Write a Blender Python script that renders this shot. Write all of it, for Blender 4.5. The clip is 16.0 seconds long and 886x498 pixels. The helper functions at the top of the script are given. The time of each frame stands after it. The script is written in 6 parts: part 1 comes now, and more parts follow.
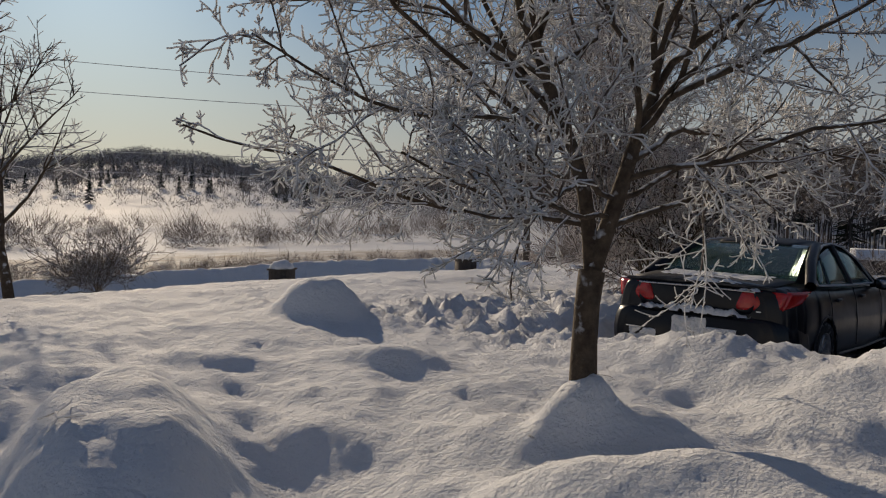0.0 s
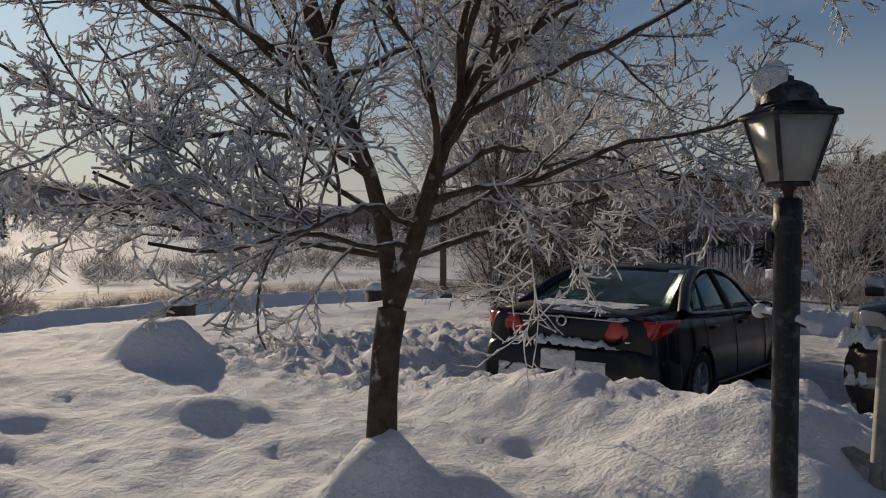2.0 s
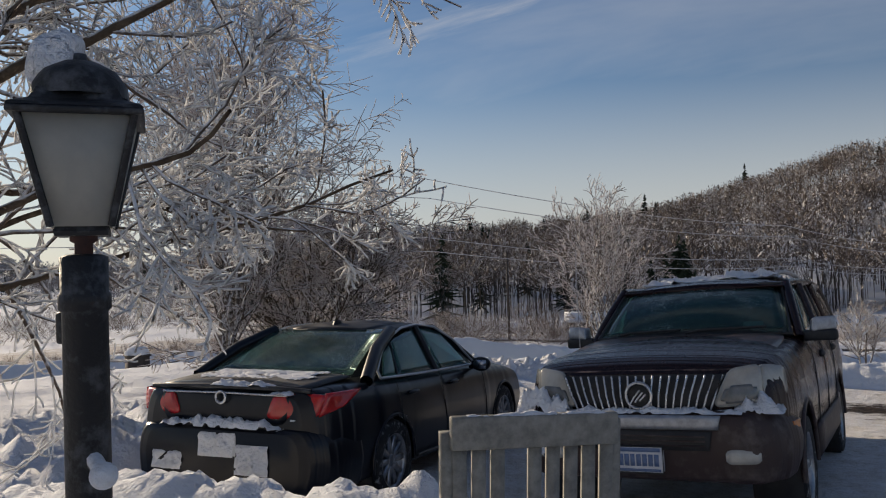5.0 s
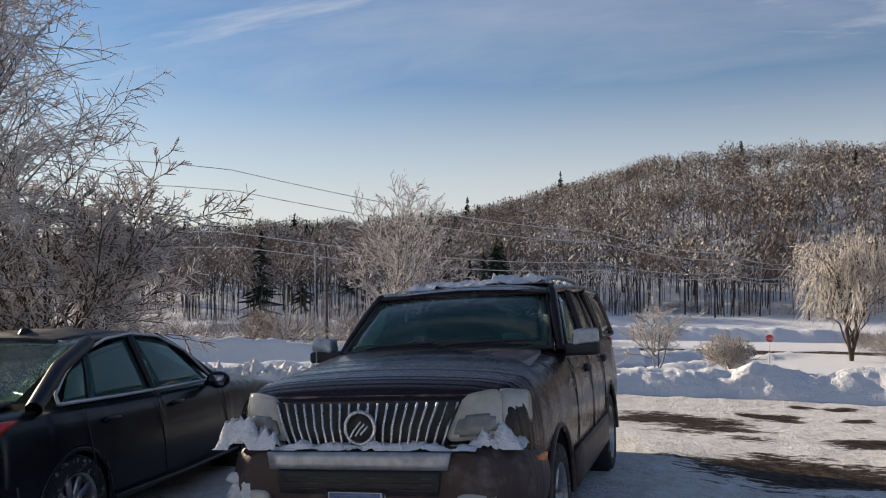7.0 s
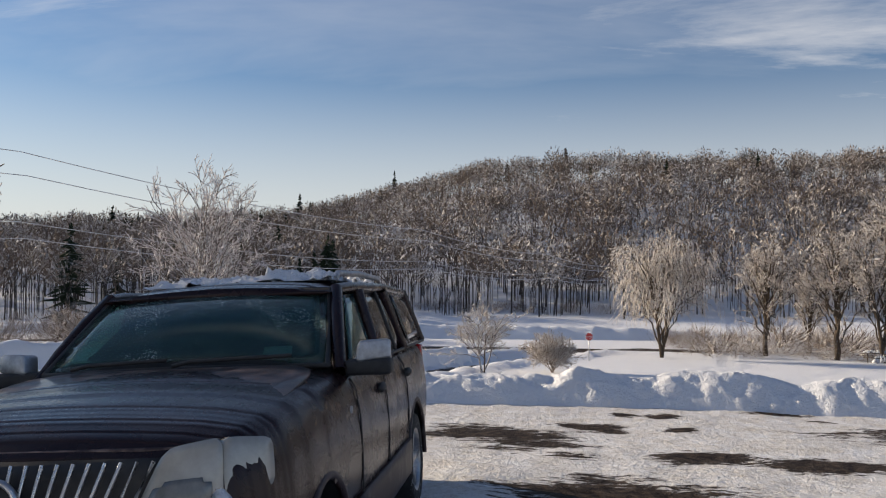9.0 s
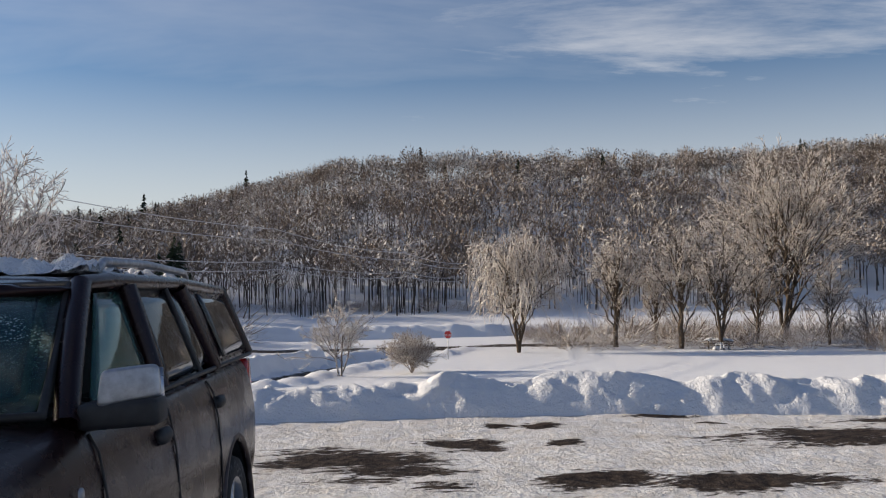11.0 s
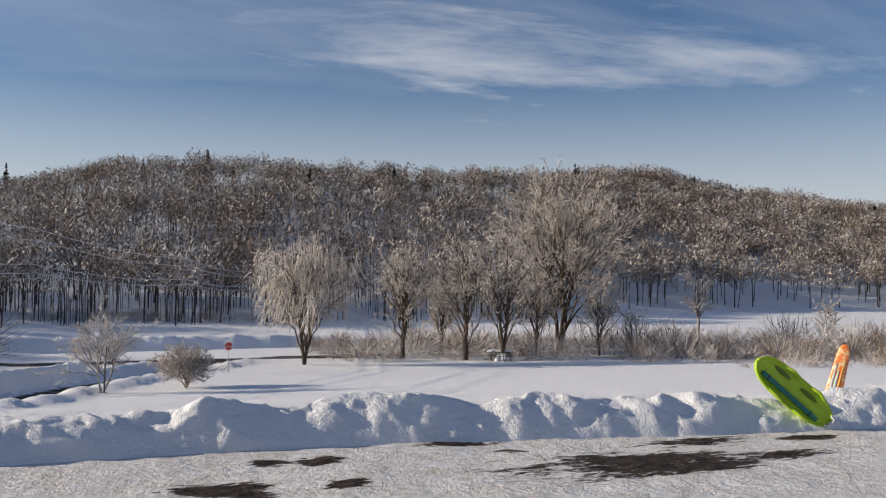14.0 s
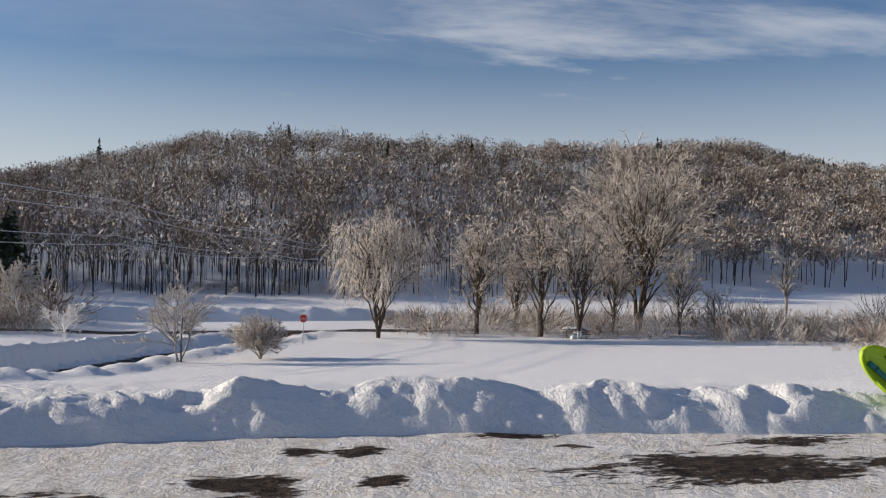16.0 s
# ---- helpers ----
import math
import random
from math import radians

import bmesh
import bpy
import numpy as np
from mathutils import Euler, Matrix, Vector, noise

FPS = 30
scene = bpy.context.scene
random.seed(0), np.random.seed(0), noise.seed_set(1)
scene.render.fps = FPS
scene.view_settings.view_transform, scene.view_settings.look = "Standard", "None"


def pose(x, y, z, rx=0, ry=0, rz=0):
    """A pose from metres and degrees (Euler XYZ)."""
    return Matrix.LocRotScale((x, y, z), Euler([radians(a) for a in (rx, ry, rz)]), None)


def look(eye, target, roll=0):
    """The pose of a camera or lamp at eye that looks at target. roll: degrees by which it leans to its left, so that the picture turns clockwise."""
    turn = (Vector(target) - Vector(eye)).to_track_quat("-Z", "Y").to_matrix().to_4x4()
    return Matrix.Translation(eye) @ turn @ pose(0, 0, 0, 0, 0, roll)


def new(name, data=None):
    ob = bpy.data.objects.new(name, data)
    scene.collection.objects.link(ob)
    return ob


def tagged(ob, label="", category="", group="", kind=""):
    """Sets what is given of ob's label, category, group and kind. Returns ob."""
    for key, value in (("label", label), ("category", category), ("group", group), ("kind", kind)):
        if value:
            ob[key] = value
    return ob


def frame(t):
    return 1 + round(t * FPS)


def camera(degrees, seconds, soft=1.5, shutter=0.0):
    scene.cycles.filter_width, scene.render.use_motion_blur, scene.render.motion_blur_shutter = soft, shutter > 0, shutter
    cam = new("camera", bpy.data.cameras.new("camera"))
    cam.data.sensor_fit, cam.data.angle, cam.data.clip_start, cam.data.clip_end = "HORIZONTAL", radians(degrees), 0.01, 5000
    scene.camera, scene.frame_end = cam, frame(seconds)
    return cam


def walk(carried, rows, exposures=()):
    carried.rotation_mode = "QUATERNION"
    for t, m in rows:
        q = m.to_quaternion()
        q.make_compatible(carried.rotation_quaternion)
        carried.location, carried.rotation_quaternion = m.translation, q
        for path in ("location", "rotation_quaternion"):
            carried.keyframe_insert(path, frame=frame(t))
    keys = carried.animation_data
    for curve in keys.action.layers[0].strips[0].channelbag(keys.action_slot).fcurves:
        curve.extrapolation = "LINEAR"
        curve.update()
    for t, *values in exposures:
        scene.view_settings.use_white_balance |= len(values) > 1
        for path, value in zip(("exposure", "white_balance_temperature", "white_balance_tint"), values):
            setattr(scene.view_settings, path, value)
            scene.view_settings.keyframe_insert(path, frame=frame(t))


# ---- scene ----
cam = camera(57.17, 16.0, soft=1.1)
PATH = [
    (0, pose(1.015, -7.814, 1.895, 85.63, -0.84, 47.13)),
    (0.5, pose(0.976, -7.624, 1.894, 85.91, -1.09, 42.11)),
    (1, pose(1.002, -7.472, 1.900, 86.43, -0.12, 41.11)),
    (1.5, pose(1.093, -7.182, 1.883, 87.12, -0.07, 42.24)),
    (2, pose(1.098, -6.879, 1.884, 87.73, 0.15, 42.32)),
    (2.5, pose(1.169, -6.582, 1.906, 90.41, 0.48, 42.93)),
    (3, pose(1.262, -6.299, 1.899, 91.01, 0.35, 43.38)),
    (3.5, pose(1.307, -6.023, 1.879, 91.30, 0.31, 38.91)),
    (3.7, pose(1.330, -5.926, 1.871, 91.55, -0.03, 35.93)),
    (5.8, pose(1.597, -4.814, 1.916, 90.73, 0.96, 28.18)),
    (6, pose(1.610, -4.676, 1.908, 90.68, 0.51, 26.86)),
    (6.5, pose(1.646, -4.347, 1.918, 90.85, 1.09, 17.80)),
    (7, pose(1.696, -4.026, 1.898, 90.75, 0.55, 17.36)),
    (7.5, pose(1.706, -3.729, 1.892, 90.76, 0.02, 17.33)),
    (8, pose(1.705, -3.440, 1.896, 90.80, 0.08, 9.55)),
    (8.2, pose(1.728, -3.327, 1.889, 90.80, 0.03, 8.30)),
    (10.3, pose(1.741, -1.233, 1.744, 90.41, 0.29, 2.78)),
    (10.5, pose(1.734, -1.132, 1.732, 90.50, 0.53, 2.18)),
    (11, pose(1.731, -0.895, 1.735, 90.57, 0.86, -4.38)),
    (11.5, pose(1.794, -0.671, 1.720, 90.34, 0.03, -6.69)),
    (12, pose(1.828, -0.408, 1.714, 90.49, -0.08, -12.17)),
    (12.5, pose(1.846, -0.153, 1.725, 91.31, 0.03, -14.70)),
    (13, pose(1.919, 0.070, 1.712, 91.55, 0.05, -13.56)),
    (13.5, pose(1.980, 0.316, 1.693, 91.60, -0.57, -14.52)),
    (14, pose(2.062, 0.546, 1.666, 91.28, -0.62, -19.12)),
    (14.5, pose(2.188, 0.740, 1.650, 90.43, -0.86, -17.70)),
    (15, pose(2.299, 0.965, 1.636, 90.19, -1.09, -16.76)),
    (15.5, pose(2.407, 1.201, 1.635, 89.66, -0.90, -15.69)),
    (16, pose(2.573, 1.384, 1.630, 89.44, -1.16, -13.66)),
]
EXPOSURES = [(0, -0.52, 7000, 11), (3.7, -0.32, 6900, 11), (5.8, 0.36, 6800, 10), (7, 0.54, 6800, 10), (10.5, 0.42, 6550, 10), (16, 0.30, 6400, 10)]
SKY, SUN_POWER, CLOUD = 0.059, 5.0, (10.5, 10.4, 10.5, 1)
walk(cam, PATH, EXPOSURES)

# ---- daylight ----
SUN_AZ, SUN_EL = 70.5, 16.0          # degrees to the left of +y, degrees above the horizon
world = bpy.data.worlds.new("winter_sky")
scene.world = world
world.use_nodes = True
wn, wl = world.node_tree.nodes, world.node_tree.links
for n in list(wn):
    wn.remove(n)
w_out = wn.new("ShaderNodeOutputWorld")
w_bg = wn.new("ShaderNodeBackground")
w_sky = wn.new("ShaderNodeTexSky")
w_sky.sky_type = "NISHITA"
w_sky.sun_disc = False
w_sky.sun_elevation = radians(SUN_EL)
w_sky.sun_rotation = radians(-SUN_AZ)
w_sky.altitude = 300
w_sky.air_density, w_sky.dust_density, w_sky.ozone_density = 1.2, 0.85, 5.0
w_bg.inputs["Strength"].default_value = SKY
# thin high cloud in streaks, laid on a flat layer overhead
w_co = wn.new("ShaderNodeTexCoord")
w_sep = wn.new("ShaderNodeSeparateXYZ")
wl.new(w_co.outputs["Generated"], w_sep.inputs[0])


def w_math(op, a, b=None, clamp=False):
    n = wn.new("ShaderNodeMath")
    n.operation, n.use_clamp = op, clamp
    for i, v in enumerate((a, b)):
        if v is None:
            continue
        if isinstance(v, (int, float)):
            n.inputs[i].default_value = v
        else:
            wl.new(v, n.inputs[i])
    return n.outputs[0]


w_z = w_math("ADD", w_math("MAXIMUM", w_sep.outputs["Z"], 0.0), 0.10)
w_x = w_math("DIVIDE", w_sep.outputs["X"], w_z)
w_y = w_math("DIVIDE", w_sep.outputs["Y"], w_z)
w_com = wn.new("ShaderNodeCombineXYZ")
wl.new(w_x, w_com.inputs[0])
wl.new(w_y, w_com.inputs[1])


def w_noise(scale, rot, stretch, detail, lo, hi, shift):
    mp = wn.new("ShaderNodeMapping")
    mp.inputs["Rotation"].default_value = (0, 0, radians(rot))
    mp.inputs["Scale"].default_value = (1, stretch, 1)
    mp.inputs["Location"].default_value = shift
    wl.new(w_com.outputs[0], mp.inputs["Vector"])
    no = wn.new("ShaderNodeTexNoise")
    no.inputs["Scale"].default_value = scale
    no.inputs["Detail"].default_value = detail
    no.inputs["Roughness"].default_value = 0.62
    no.inputs["Distortion"].default_value = 0.5
    wl.new(mp.outputs[0], no.inputs["Vector"])
    mr = wn.new("ShaderNodeMapRange")
    mr.interpolation_type = "SMOOTHSTEP"
    mr.inputs["From Min"].default_value, mr.inputs["From Max"].default_value = lo, hi
    wl.new(no.outputs[0], mr.inputs["Value"])
    return mr.outputs[0]


w_veil = w_noise(0.20, 10, 2.6, 7, 0.36, 0.70, (1.6, 0.7, 0))
w_streak = w_noise(0.42, 6, 2.4, 12, 0.48, 0.76, (2.9, 1.5, 0))
w_low = wn.new("ShaderNodeMapRange")
w_low.interpolation_type = "SMOOTHSTEP"
w_low.inputs["From Min"].default_value, w_low.inputs["From Max"].default_value = 0.0, 0.28
w_low.inputs["To Min"].default_value, w_low.inputs["To Max"].default_value = 0.70, 0.0
wl.new(w_sep.outputs["Z"], w_low.inputs["Value"])
w_amt = w_math("MAXIMUM", w_math("MULTIPLY", w_veil, 0.30), w_math("MULTIPLY", w_streak, 0.62))
w_amt = w_math("MAXIMUM", w_amt, w_low.outputs[0], True)
w_mix = wn.new("ShaderNodeMix")
w_mix.data_type = "RGBA"
w_mix.inputs["B"].default_value = CLOUD
wl.new(w_amt, w_mix.inputs["Factor"])
w_tint = wn.new("ShaderNodeMix")
w_tint.data_type, w_tint.blend_type = "RGBA", "MULTIPLY"
w_tint.inputs["Factor"].default_value, w_tint.inputs["B"].default_value = 1.0, (0.74, 0.97, 1.18, 1)
wl.new(w_sky.outputs[0], w_tint.inputs["A"])
wl.new(w_tint.outputs["Result"], w_mix.inputs["A"])
wl.new(w_mix.outputs["Result"], w_bg.inputs["Color"])
wl.new(w_bg.outputs[0], w_out.inputs[0])

sun_dir = Vector((-math.sin(radians(SUN_AZ)) * math.cos(radians(SUN_EL)), math.cos(radians(SUN_AZ)) * math.cos(radians(SUN_EL)), math.sin(radians(SUN_EL))))
sun = new("sun", bpy.data.lights.new("sun", "SUN"))
sun.data.energy, sun.data.angle, sun.data.color = SUN_POWER, radians(0.6), (1.0, 0.84, 0.64)
sun.matrix_world = look(sun_dir * 100, (0, 0, 0))

# ---- materials ----


def mat(name, base=(0.5, 0.5, 0.5), rough=0.6, metal=0.0, second=None, scale=6.0, lo=0.35, hi=0.65, bump=0.0, bump_scale=30.0, spec=0.5, rough2=None, coat=0.0, detail=6.0):
    """A surface with a second colour in noise patches and fine relief."""
    m = bpy.data.materials.new(name)
    m.use_nodes = True
    nt = m.node_tree
    bs = nt.nodes["Principled BSDF"]
    bs.inputs["Roughness"].default_value, bs.inputs["Metallic"].default_value = rough, metal
    bs.inputs["Specular IOR Level"].default_value = spec
    bs.inputs["Coat Weight"].default_value = coat
    bs.inputs["Base Color"].default_value = (*base, 1)
    co = nt.nodes.new("ShaderNodeTexCoord")
    if second is not None:
        no = nt.nodes.new("ShaderNodeTexNoise")
        no.inputs["Scale"].default_value, no.inputs["Detail"].default_value = scale, detail
        no.inputs["Roughness"].default_value = 0.65
        nt.links.new(co.outputs["Object"], no.inputs["Vector"])
        mr = nt.nodes.new("ShaderNodeMapRange")
        mr.inputs["From Min"].default_value, mr.inputs["From Max"].default_value = lo, hi
        nt.links.new(no.outputs[0], mr.inputs["Value"])
        mx = nt.nodes.new("ShaderNodeMix")
        mx.data_type = "RGBA"
        mx.inputs["A"].default_value, mx.inputs["B"].default_value = (*base, 1), (*second, 1)
        nt.links.new(mr.outputs[0], mx.inputs["Factor"])
        nt.links.new(mx.outputs["Result"], bs.inputs["Base Color"])
        if rough2 is not None:
            r2 = nt.nodes.new("ShaderNodeMapRange")
            r2.inputs["To Min"].default_value, r2.inputs["To Max"].default_value = rough, rough2
            nt.links.new(mr.outputs[0], r2.inputs["Value"])
            nt.links.new(r2.outputs[0], bs.inputs["Roughness"])
    if bump:
        nb = nt.nodes.new("ShaderNodeTexNoise")
        nb.inputs["Scale"].default_value, nb.inputs["Detail"].default_value = bump_scale, 5
        nt.links.new(co.outputs["Object"], nb.inputs["Vector"])
        bp = nt.nodes.new("ShaderNodeBump")
        bp.inputs["Strength"].default_value, bp.inputs["Distance"].default_value = 1.0, bump
        nt.links.new(nb.outputs[0], bp.inputs["Height"])
        nt.links.new(bp.outputs[0], bs.inputs["Normal"])
    return m


def frosted(name, bark, bark2, frost, low, high, scale=9.0, up=0.35):
    """Bark with hoar frost where the surface faces up or the noise gathers it."""
    m = mat(name, bark, 0.9, second=bark2, scale=14, bump=0.01, bump_scale=60, spec=0.2)
    nt = m.node_tree
    bs = nt.nodes["Principled BSDF"]
    old = bs.inputs["Base Color"].links[0].from_socket
    ge = nt.nodes.new("ShaderNodeNewGeometry")
    sp = nt.nodes.new("ShaderNodeSeparateXYZ")
    nt.links.new(ge.outputs["Normal"], sp.inputs[0])
    co = nt.nodes.new("ShaderNodeTexCoord")
    no = nt.nodes.new("ShaderNodeTexNoise")
    no.inputs["Scale"].default_value, no.inputs["Detail"].default_value = scale, 5
    nt.links.new(co.outputs["Object"], no.inputs["Vector"])
    ma = nt.nodes.new("ShaderNodeMath")
    ma.operation = "MULTIPLY_ADD"
    ma.inputs[1].default_value = up
    nt.links.new(sp.outputs["Z"], ma.inputs[0])
    nt.links.new(no.outputs[0], ma.inputs[2])
    mr = nt.nodes.new("ShaderNodeMapRange")
    mr.inputs["From Min"].default_value, mr.inputs["From Max"].default_value = low, high
    nt.links.new(ma.outputs[0], mr.inputs["Value"])
    mx = nt.nodes.new("ShaderNodeMix")
    mx.data_type = "RGBA"
    mx.inputs["B"].default_value = (*frost, 1)
    nt.links.new(mr.outputs[0], mx.inputs["Factor"])
    nt.links.new(old, mx.inputs["A"])
    nt.links.new(mx.outputs["Result"], bs.inputs["Base Color"])
    return m


def snow_material(name, tone=(0.80, 0.82, 0.86), bump=0.012):
    m = bpy.data.materials.new(name)
    m.use_nodes = True
    nt = m.node_tree
    bs = nt.nodes["Principled BSDF"]
    bs.inputs["Roughness"].default_value = 0.75
    bs.inputs["Specular IOR Level"].default_value = 0.04
    co = nt.nodes.new("ShaderNodeTexCoord")
    n1 = nt.nodes.new("ShaderNodeTexNoise")
    n1.inputs["Scale"].default_value, n1.inputs["Detail"].default_value = 1.1, 6
    mx = nt.nodes.new("ShaderNodeMix")
    mx.data_type = "RGBA"
    mx.inputs["A"].default_value = (tone[0] * 0.93, tone[1] * 0.93, tone[2] * 0.93, 1)
    mx.inputs["B"].default_value = (*tone, 1)
    nt.links.new(co.outputs["Object"], n1.inputs["Vector"])
    nt.links.new(n1.outputs[0], mx.inputs["Factor"])
    nt.links.new(mx.outputs["Result"], bs.inputs["Base Color"])
    last = None
    for sc, di in ((9, bump), (38, bump * 0.45), (160, bump * 0.16)):
        nb = nt.nodes.new("ShaderNodeTexNoise")
        nb.inputs["Scale"].default_value, nb.inputs["Detail"].default_value = sc, 4
        nt.links.new(co.outputs["Object"], nb.inputs["Vector"])
        bp = nt.nodes.new("ShaderNodeBump")
        bp.inputs["Distance"].default_value = di
        nt.links.new(nb.outputs[0], bp.inputs["Height"])
        if last:
            nt.links.new(last, bp.inputs["Normal"])
        last = bp.outputs[0]
    nt.links.new(last, bs.inputs["Normal"])
    return m


def ground_material():
    """Snow, with packed and bare patches of wet gravelled asphalt where the 'bare' value is high, dry brush where 'brush' is high."""
    m = snow_material("ground_snow", bump=0.036)
    nt = m.node_tree
    bs = nt.nodes["Principled BSDF"]
    snow = bs.inputs["Base Color"].links[0].from_socket
    co = nt.nodes.new("ShaderNodeTexCoord")

    def noise_tex(sc, det=6, along=1.0):
        no = nt.nodes.new("ShaderNodeTexNoise")
        no.inputs["Scale"].default_value, no.inputs["Detail"].default_value = sc, det
        no.inputs["Roughness"].default_value = 0.7
        mp = nt.nodes.new("ShaderNodeMapping")
        mp.inputs["Scale"].default_value = (along, 1, 1)
        nt.links.new(co.outputs["Object"], mp.inputs["Vector"])
        nt.links.new(mp.outputs[0], no.inputs["Vector"])
        return no.outputs[0]

    def step(value, lo, hi):
        mr = nt.nodes.new("ShaderNodeMapRange")
        mr.inputs["From Min"].default_value, mr.inputs["From Max"].default_value = lo, hi
        nt.links.new(value, mr.inputs["Value"])
        return mr.outputs[0]

    def add(a, b, k):
        ma = nt.nodes.new("ShaderNodeMath")
        ma.operation = "MULTIPLY_ADD"
        nt.links.new(b, ma.inputs[0])
        ma.inputs[1].default_value = k
        nt.links.new(a, ma.inputs[2])
        return ma.outputs[0]

    def mix(f, a, b):
        mx = nt.nodes.new("ShaderNodeMix")
        mx.data_type = "RGBA"
        nt.links.new(f, mx.inputs["Factor"])
        for s, v in (("A", a), ("B", b)):
            if isinstance(v, tuple):
                mx.inputs[s].default_value = (*v, 1)
            else:
                nt.links.new(v, mx.inputs[s])
        return mx.outputs["Result"]

    def attr(n):
        at = nt.nodes.new("ShaderNodeAttribute")
        at.attribute_name = n
        return at.outputs["Fac"]

    grit = step(add(noise_tex(90, 3), noise_tex(14, 5), 0.45), 0.66, 0.86)
    pack = step(add(add(attr("packed"), noise_tex(3.0), 0.8), noise_tex(16.0), 0.5), 1.20, 1.60)
    c = mix(pack, snow, mix(grit, (0.64, 0.61, 0.57), (0.30, 0.265, 0.225)))
    b = step(add(add(attr("bare"), noise_tex(2.6, 8, 0.28), 1.7), noise_tex(16.0, 6, 0.4), 1.15), 1.84, 1.98)
    c = mix(b, c, mix(step(noise_tex(9.0), 0.4, 0.62), (0.016, 0.012, 0.010), mix(grit, (0.045, 0.033, 0.025), (0.13, 0.10, 0.078))))
    r = step(add(attr("brush"), noise_tex(0.35), 0.8), 0.8, 1.1)
    c = mix(r, c, mix(step(noise_tex(1.2), 0.4, 0.65), (0.30, 0.25, 0.20), (0.55, 0.50, 0.45)))
    nt.links.new(c, bs.inputs["Base Color"])
    ro = nt.nodes.new("ShaderNodeMapRange")
    ro.inputs["To Min"].default_value, ro.inputs["To Max"].default_value = 0.75, 0.6
    nt.links.new(b, ro.inputs["Value"])
    nt.links.new(ro.outputs[0], bs.inputs["Roughness"])
    return m


def rime_glow(m, colour, share):
    """Thin rime passes some of the light that falls on its far side."""
    nt = m.node_tree
    out, bs = nt.nodes["Material Output"], nt.nodes["Principled BSDF"]
    tr, mx = nt.nodes.new("ShaderNodeBsdfTranslucent"), nt.nodes.new("ShaderNodeMixShader")
    tr.inputs["Color"].default_value = (*colour, 1)
    mx.inputs[0].default_value = share
    nt.links.new(bs.outputs[0], mx.inputs[1])
    nt.links.new(tr.outputs[0], mx.inputs[2])
    nt.links.new(mx.outputs[0], out.inputs["Surface"])


M_GROUND = ground_material()
M_SNOW = snow_material("snow", bump=0.04)
M_FROST = mat("hoar_frost", (0.74, 0.77, 0.82), 0.7, second=(0.60, 0.60, 0.62), scale=40, bump=0.004, bump_scale=120)
M_BARK = frosted("tree_bark", (0.050, 0.036, 0.027), (0.11, 0.085, 0.062), (0.70, 0.72, 0.76), 0.66, 0.80)
M_TWIG = frosted("frosted_twig", (0.13, 0.10, 0.085), (0.20, 0.165, 0.14), (0.90, 0.91, 0.93), 0.26, 0.50, 30, 0.25)
M_TWIG_DARK = frosted("bare_twig", (0.075, 0.058, 0.048), (0.13, 0.105, 0.09), (0.80, 0.81, 0.84), 0.42, 0.68, 20, 0.30)
M_WARM = frosted("rimed_crown", (0.40, 0.33, 0.27), (0.52, 0.45, 0.39), (0.82, 0.79, 0.76), 0.38, 0.66, 3)
M_PINK = frosted("pinkish_twig", (0.17, 0.13, 0.115), (0.28, 0.225, 0.205), (0.86, 0.83, 0.83), 0.25, 0.55, 6)
rime_glow(M_TWIG, (0.92, 0.93, 0.95), 0.42)
rime_glow(M_PINK, (0.80, 0.74, 0.72), 0.25)
rime_glow(M_WARM, (0.80, 0.75, 0.70), 0.20)
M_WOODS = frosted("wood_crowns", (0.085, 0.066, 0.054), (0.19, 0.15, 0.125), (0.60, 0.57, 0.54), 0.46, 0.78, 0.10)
# Frosted too, but the pale blue-grey tones put distance haze into the colour.
M_FARWOODS_HAZED = frosted("haze_toned_far_crowns", (0.12, 0.12, 0.13), (0.20, 0.195, 0.205), (0.46, 0.46, 0.48), 0.46, 0.80, 0.05)
M_TRUNKS = mat("wood_trunks", (0.028, 0.024, 0.023), 0.9, second=(0.07, 0.062, 0.058), scale=0.3)
M_PINE = frosted("pine_needles", (0.012, 0.020, 0.012), (0.028, 0.040, 0.022), (0.30, 0.32, 0.33), 0.70, 0.95, 1.0)
M_BRUSH = frosted("dry_brush", (0.13, 0.10, 0.08), (0.25, 0.195, 0.155), (0.66, 0.63, 0.61), 0.45, 0.74, 0.25)


def part(name, bm, material, parent=None, label="", smooth=True, bevel=0.0, kind=""):
    """Links a bmesh as one mesh object, under a thing or a part."""
    me = bpy.data.meshes.new(name)
    bm.normal_update()
    bm.to_mesh(me)
    bm.free()
    return part_mesh(name, me, material, parent, label, smooth, bevel, kind)


def part_mesh(name, me, material, parent=None, label="", smooth=True, bevel=0.0, kind=""):
    me.materials.append(material)
    me.shade_smooth() if smooth else me.shade_flat()
    ob = new(name, me)
    if parent is not None:
        ob.parent = parent
    if bevel:
        b = ob.modifiers.new("edges", "BEVEL")
        b.width, b.segments, b.limit_method, b.angle_limit = bevel, 2, "ANGLE", radians(40)
        b.harden_normals = False
    if label:
        ob["label"] = label
    if kind:
        ob["kind"] = kind
    return ob


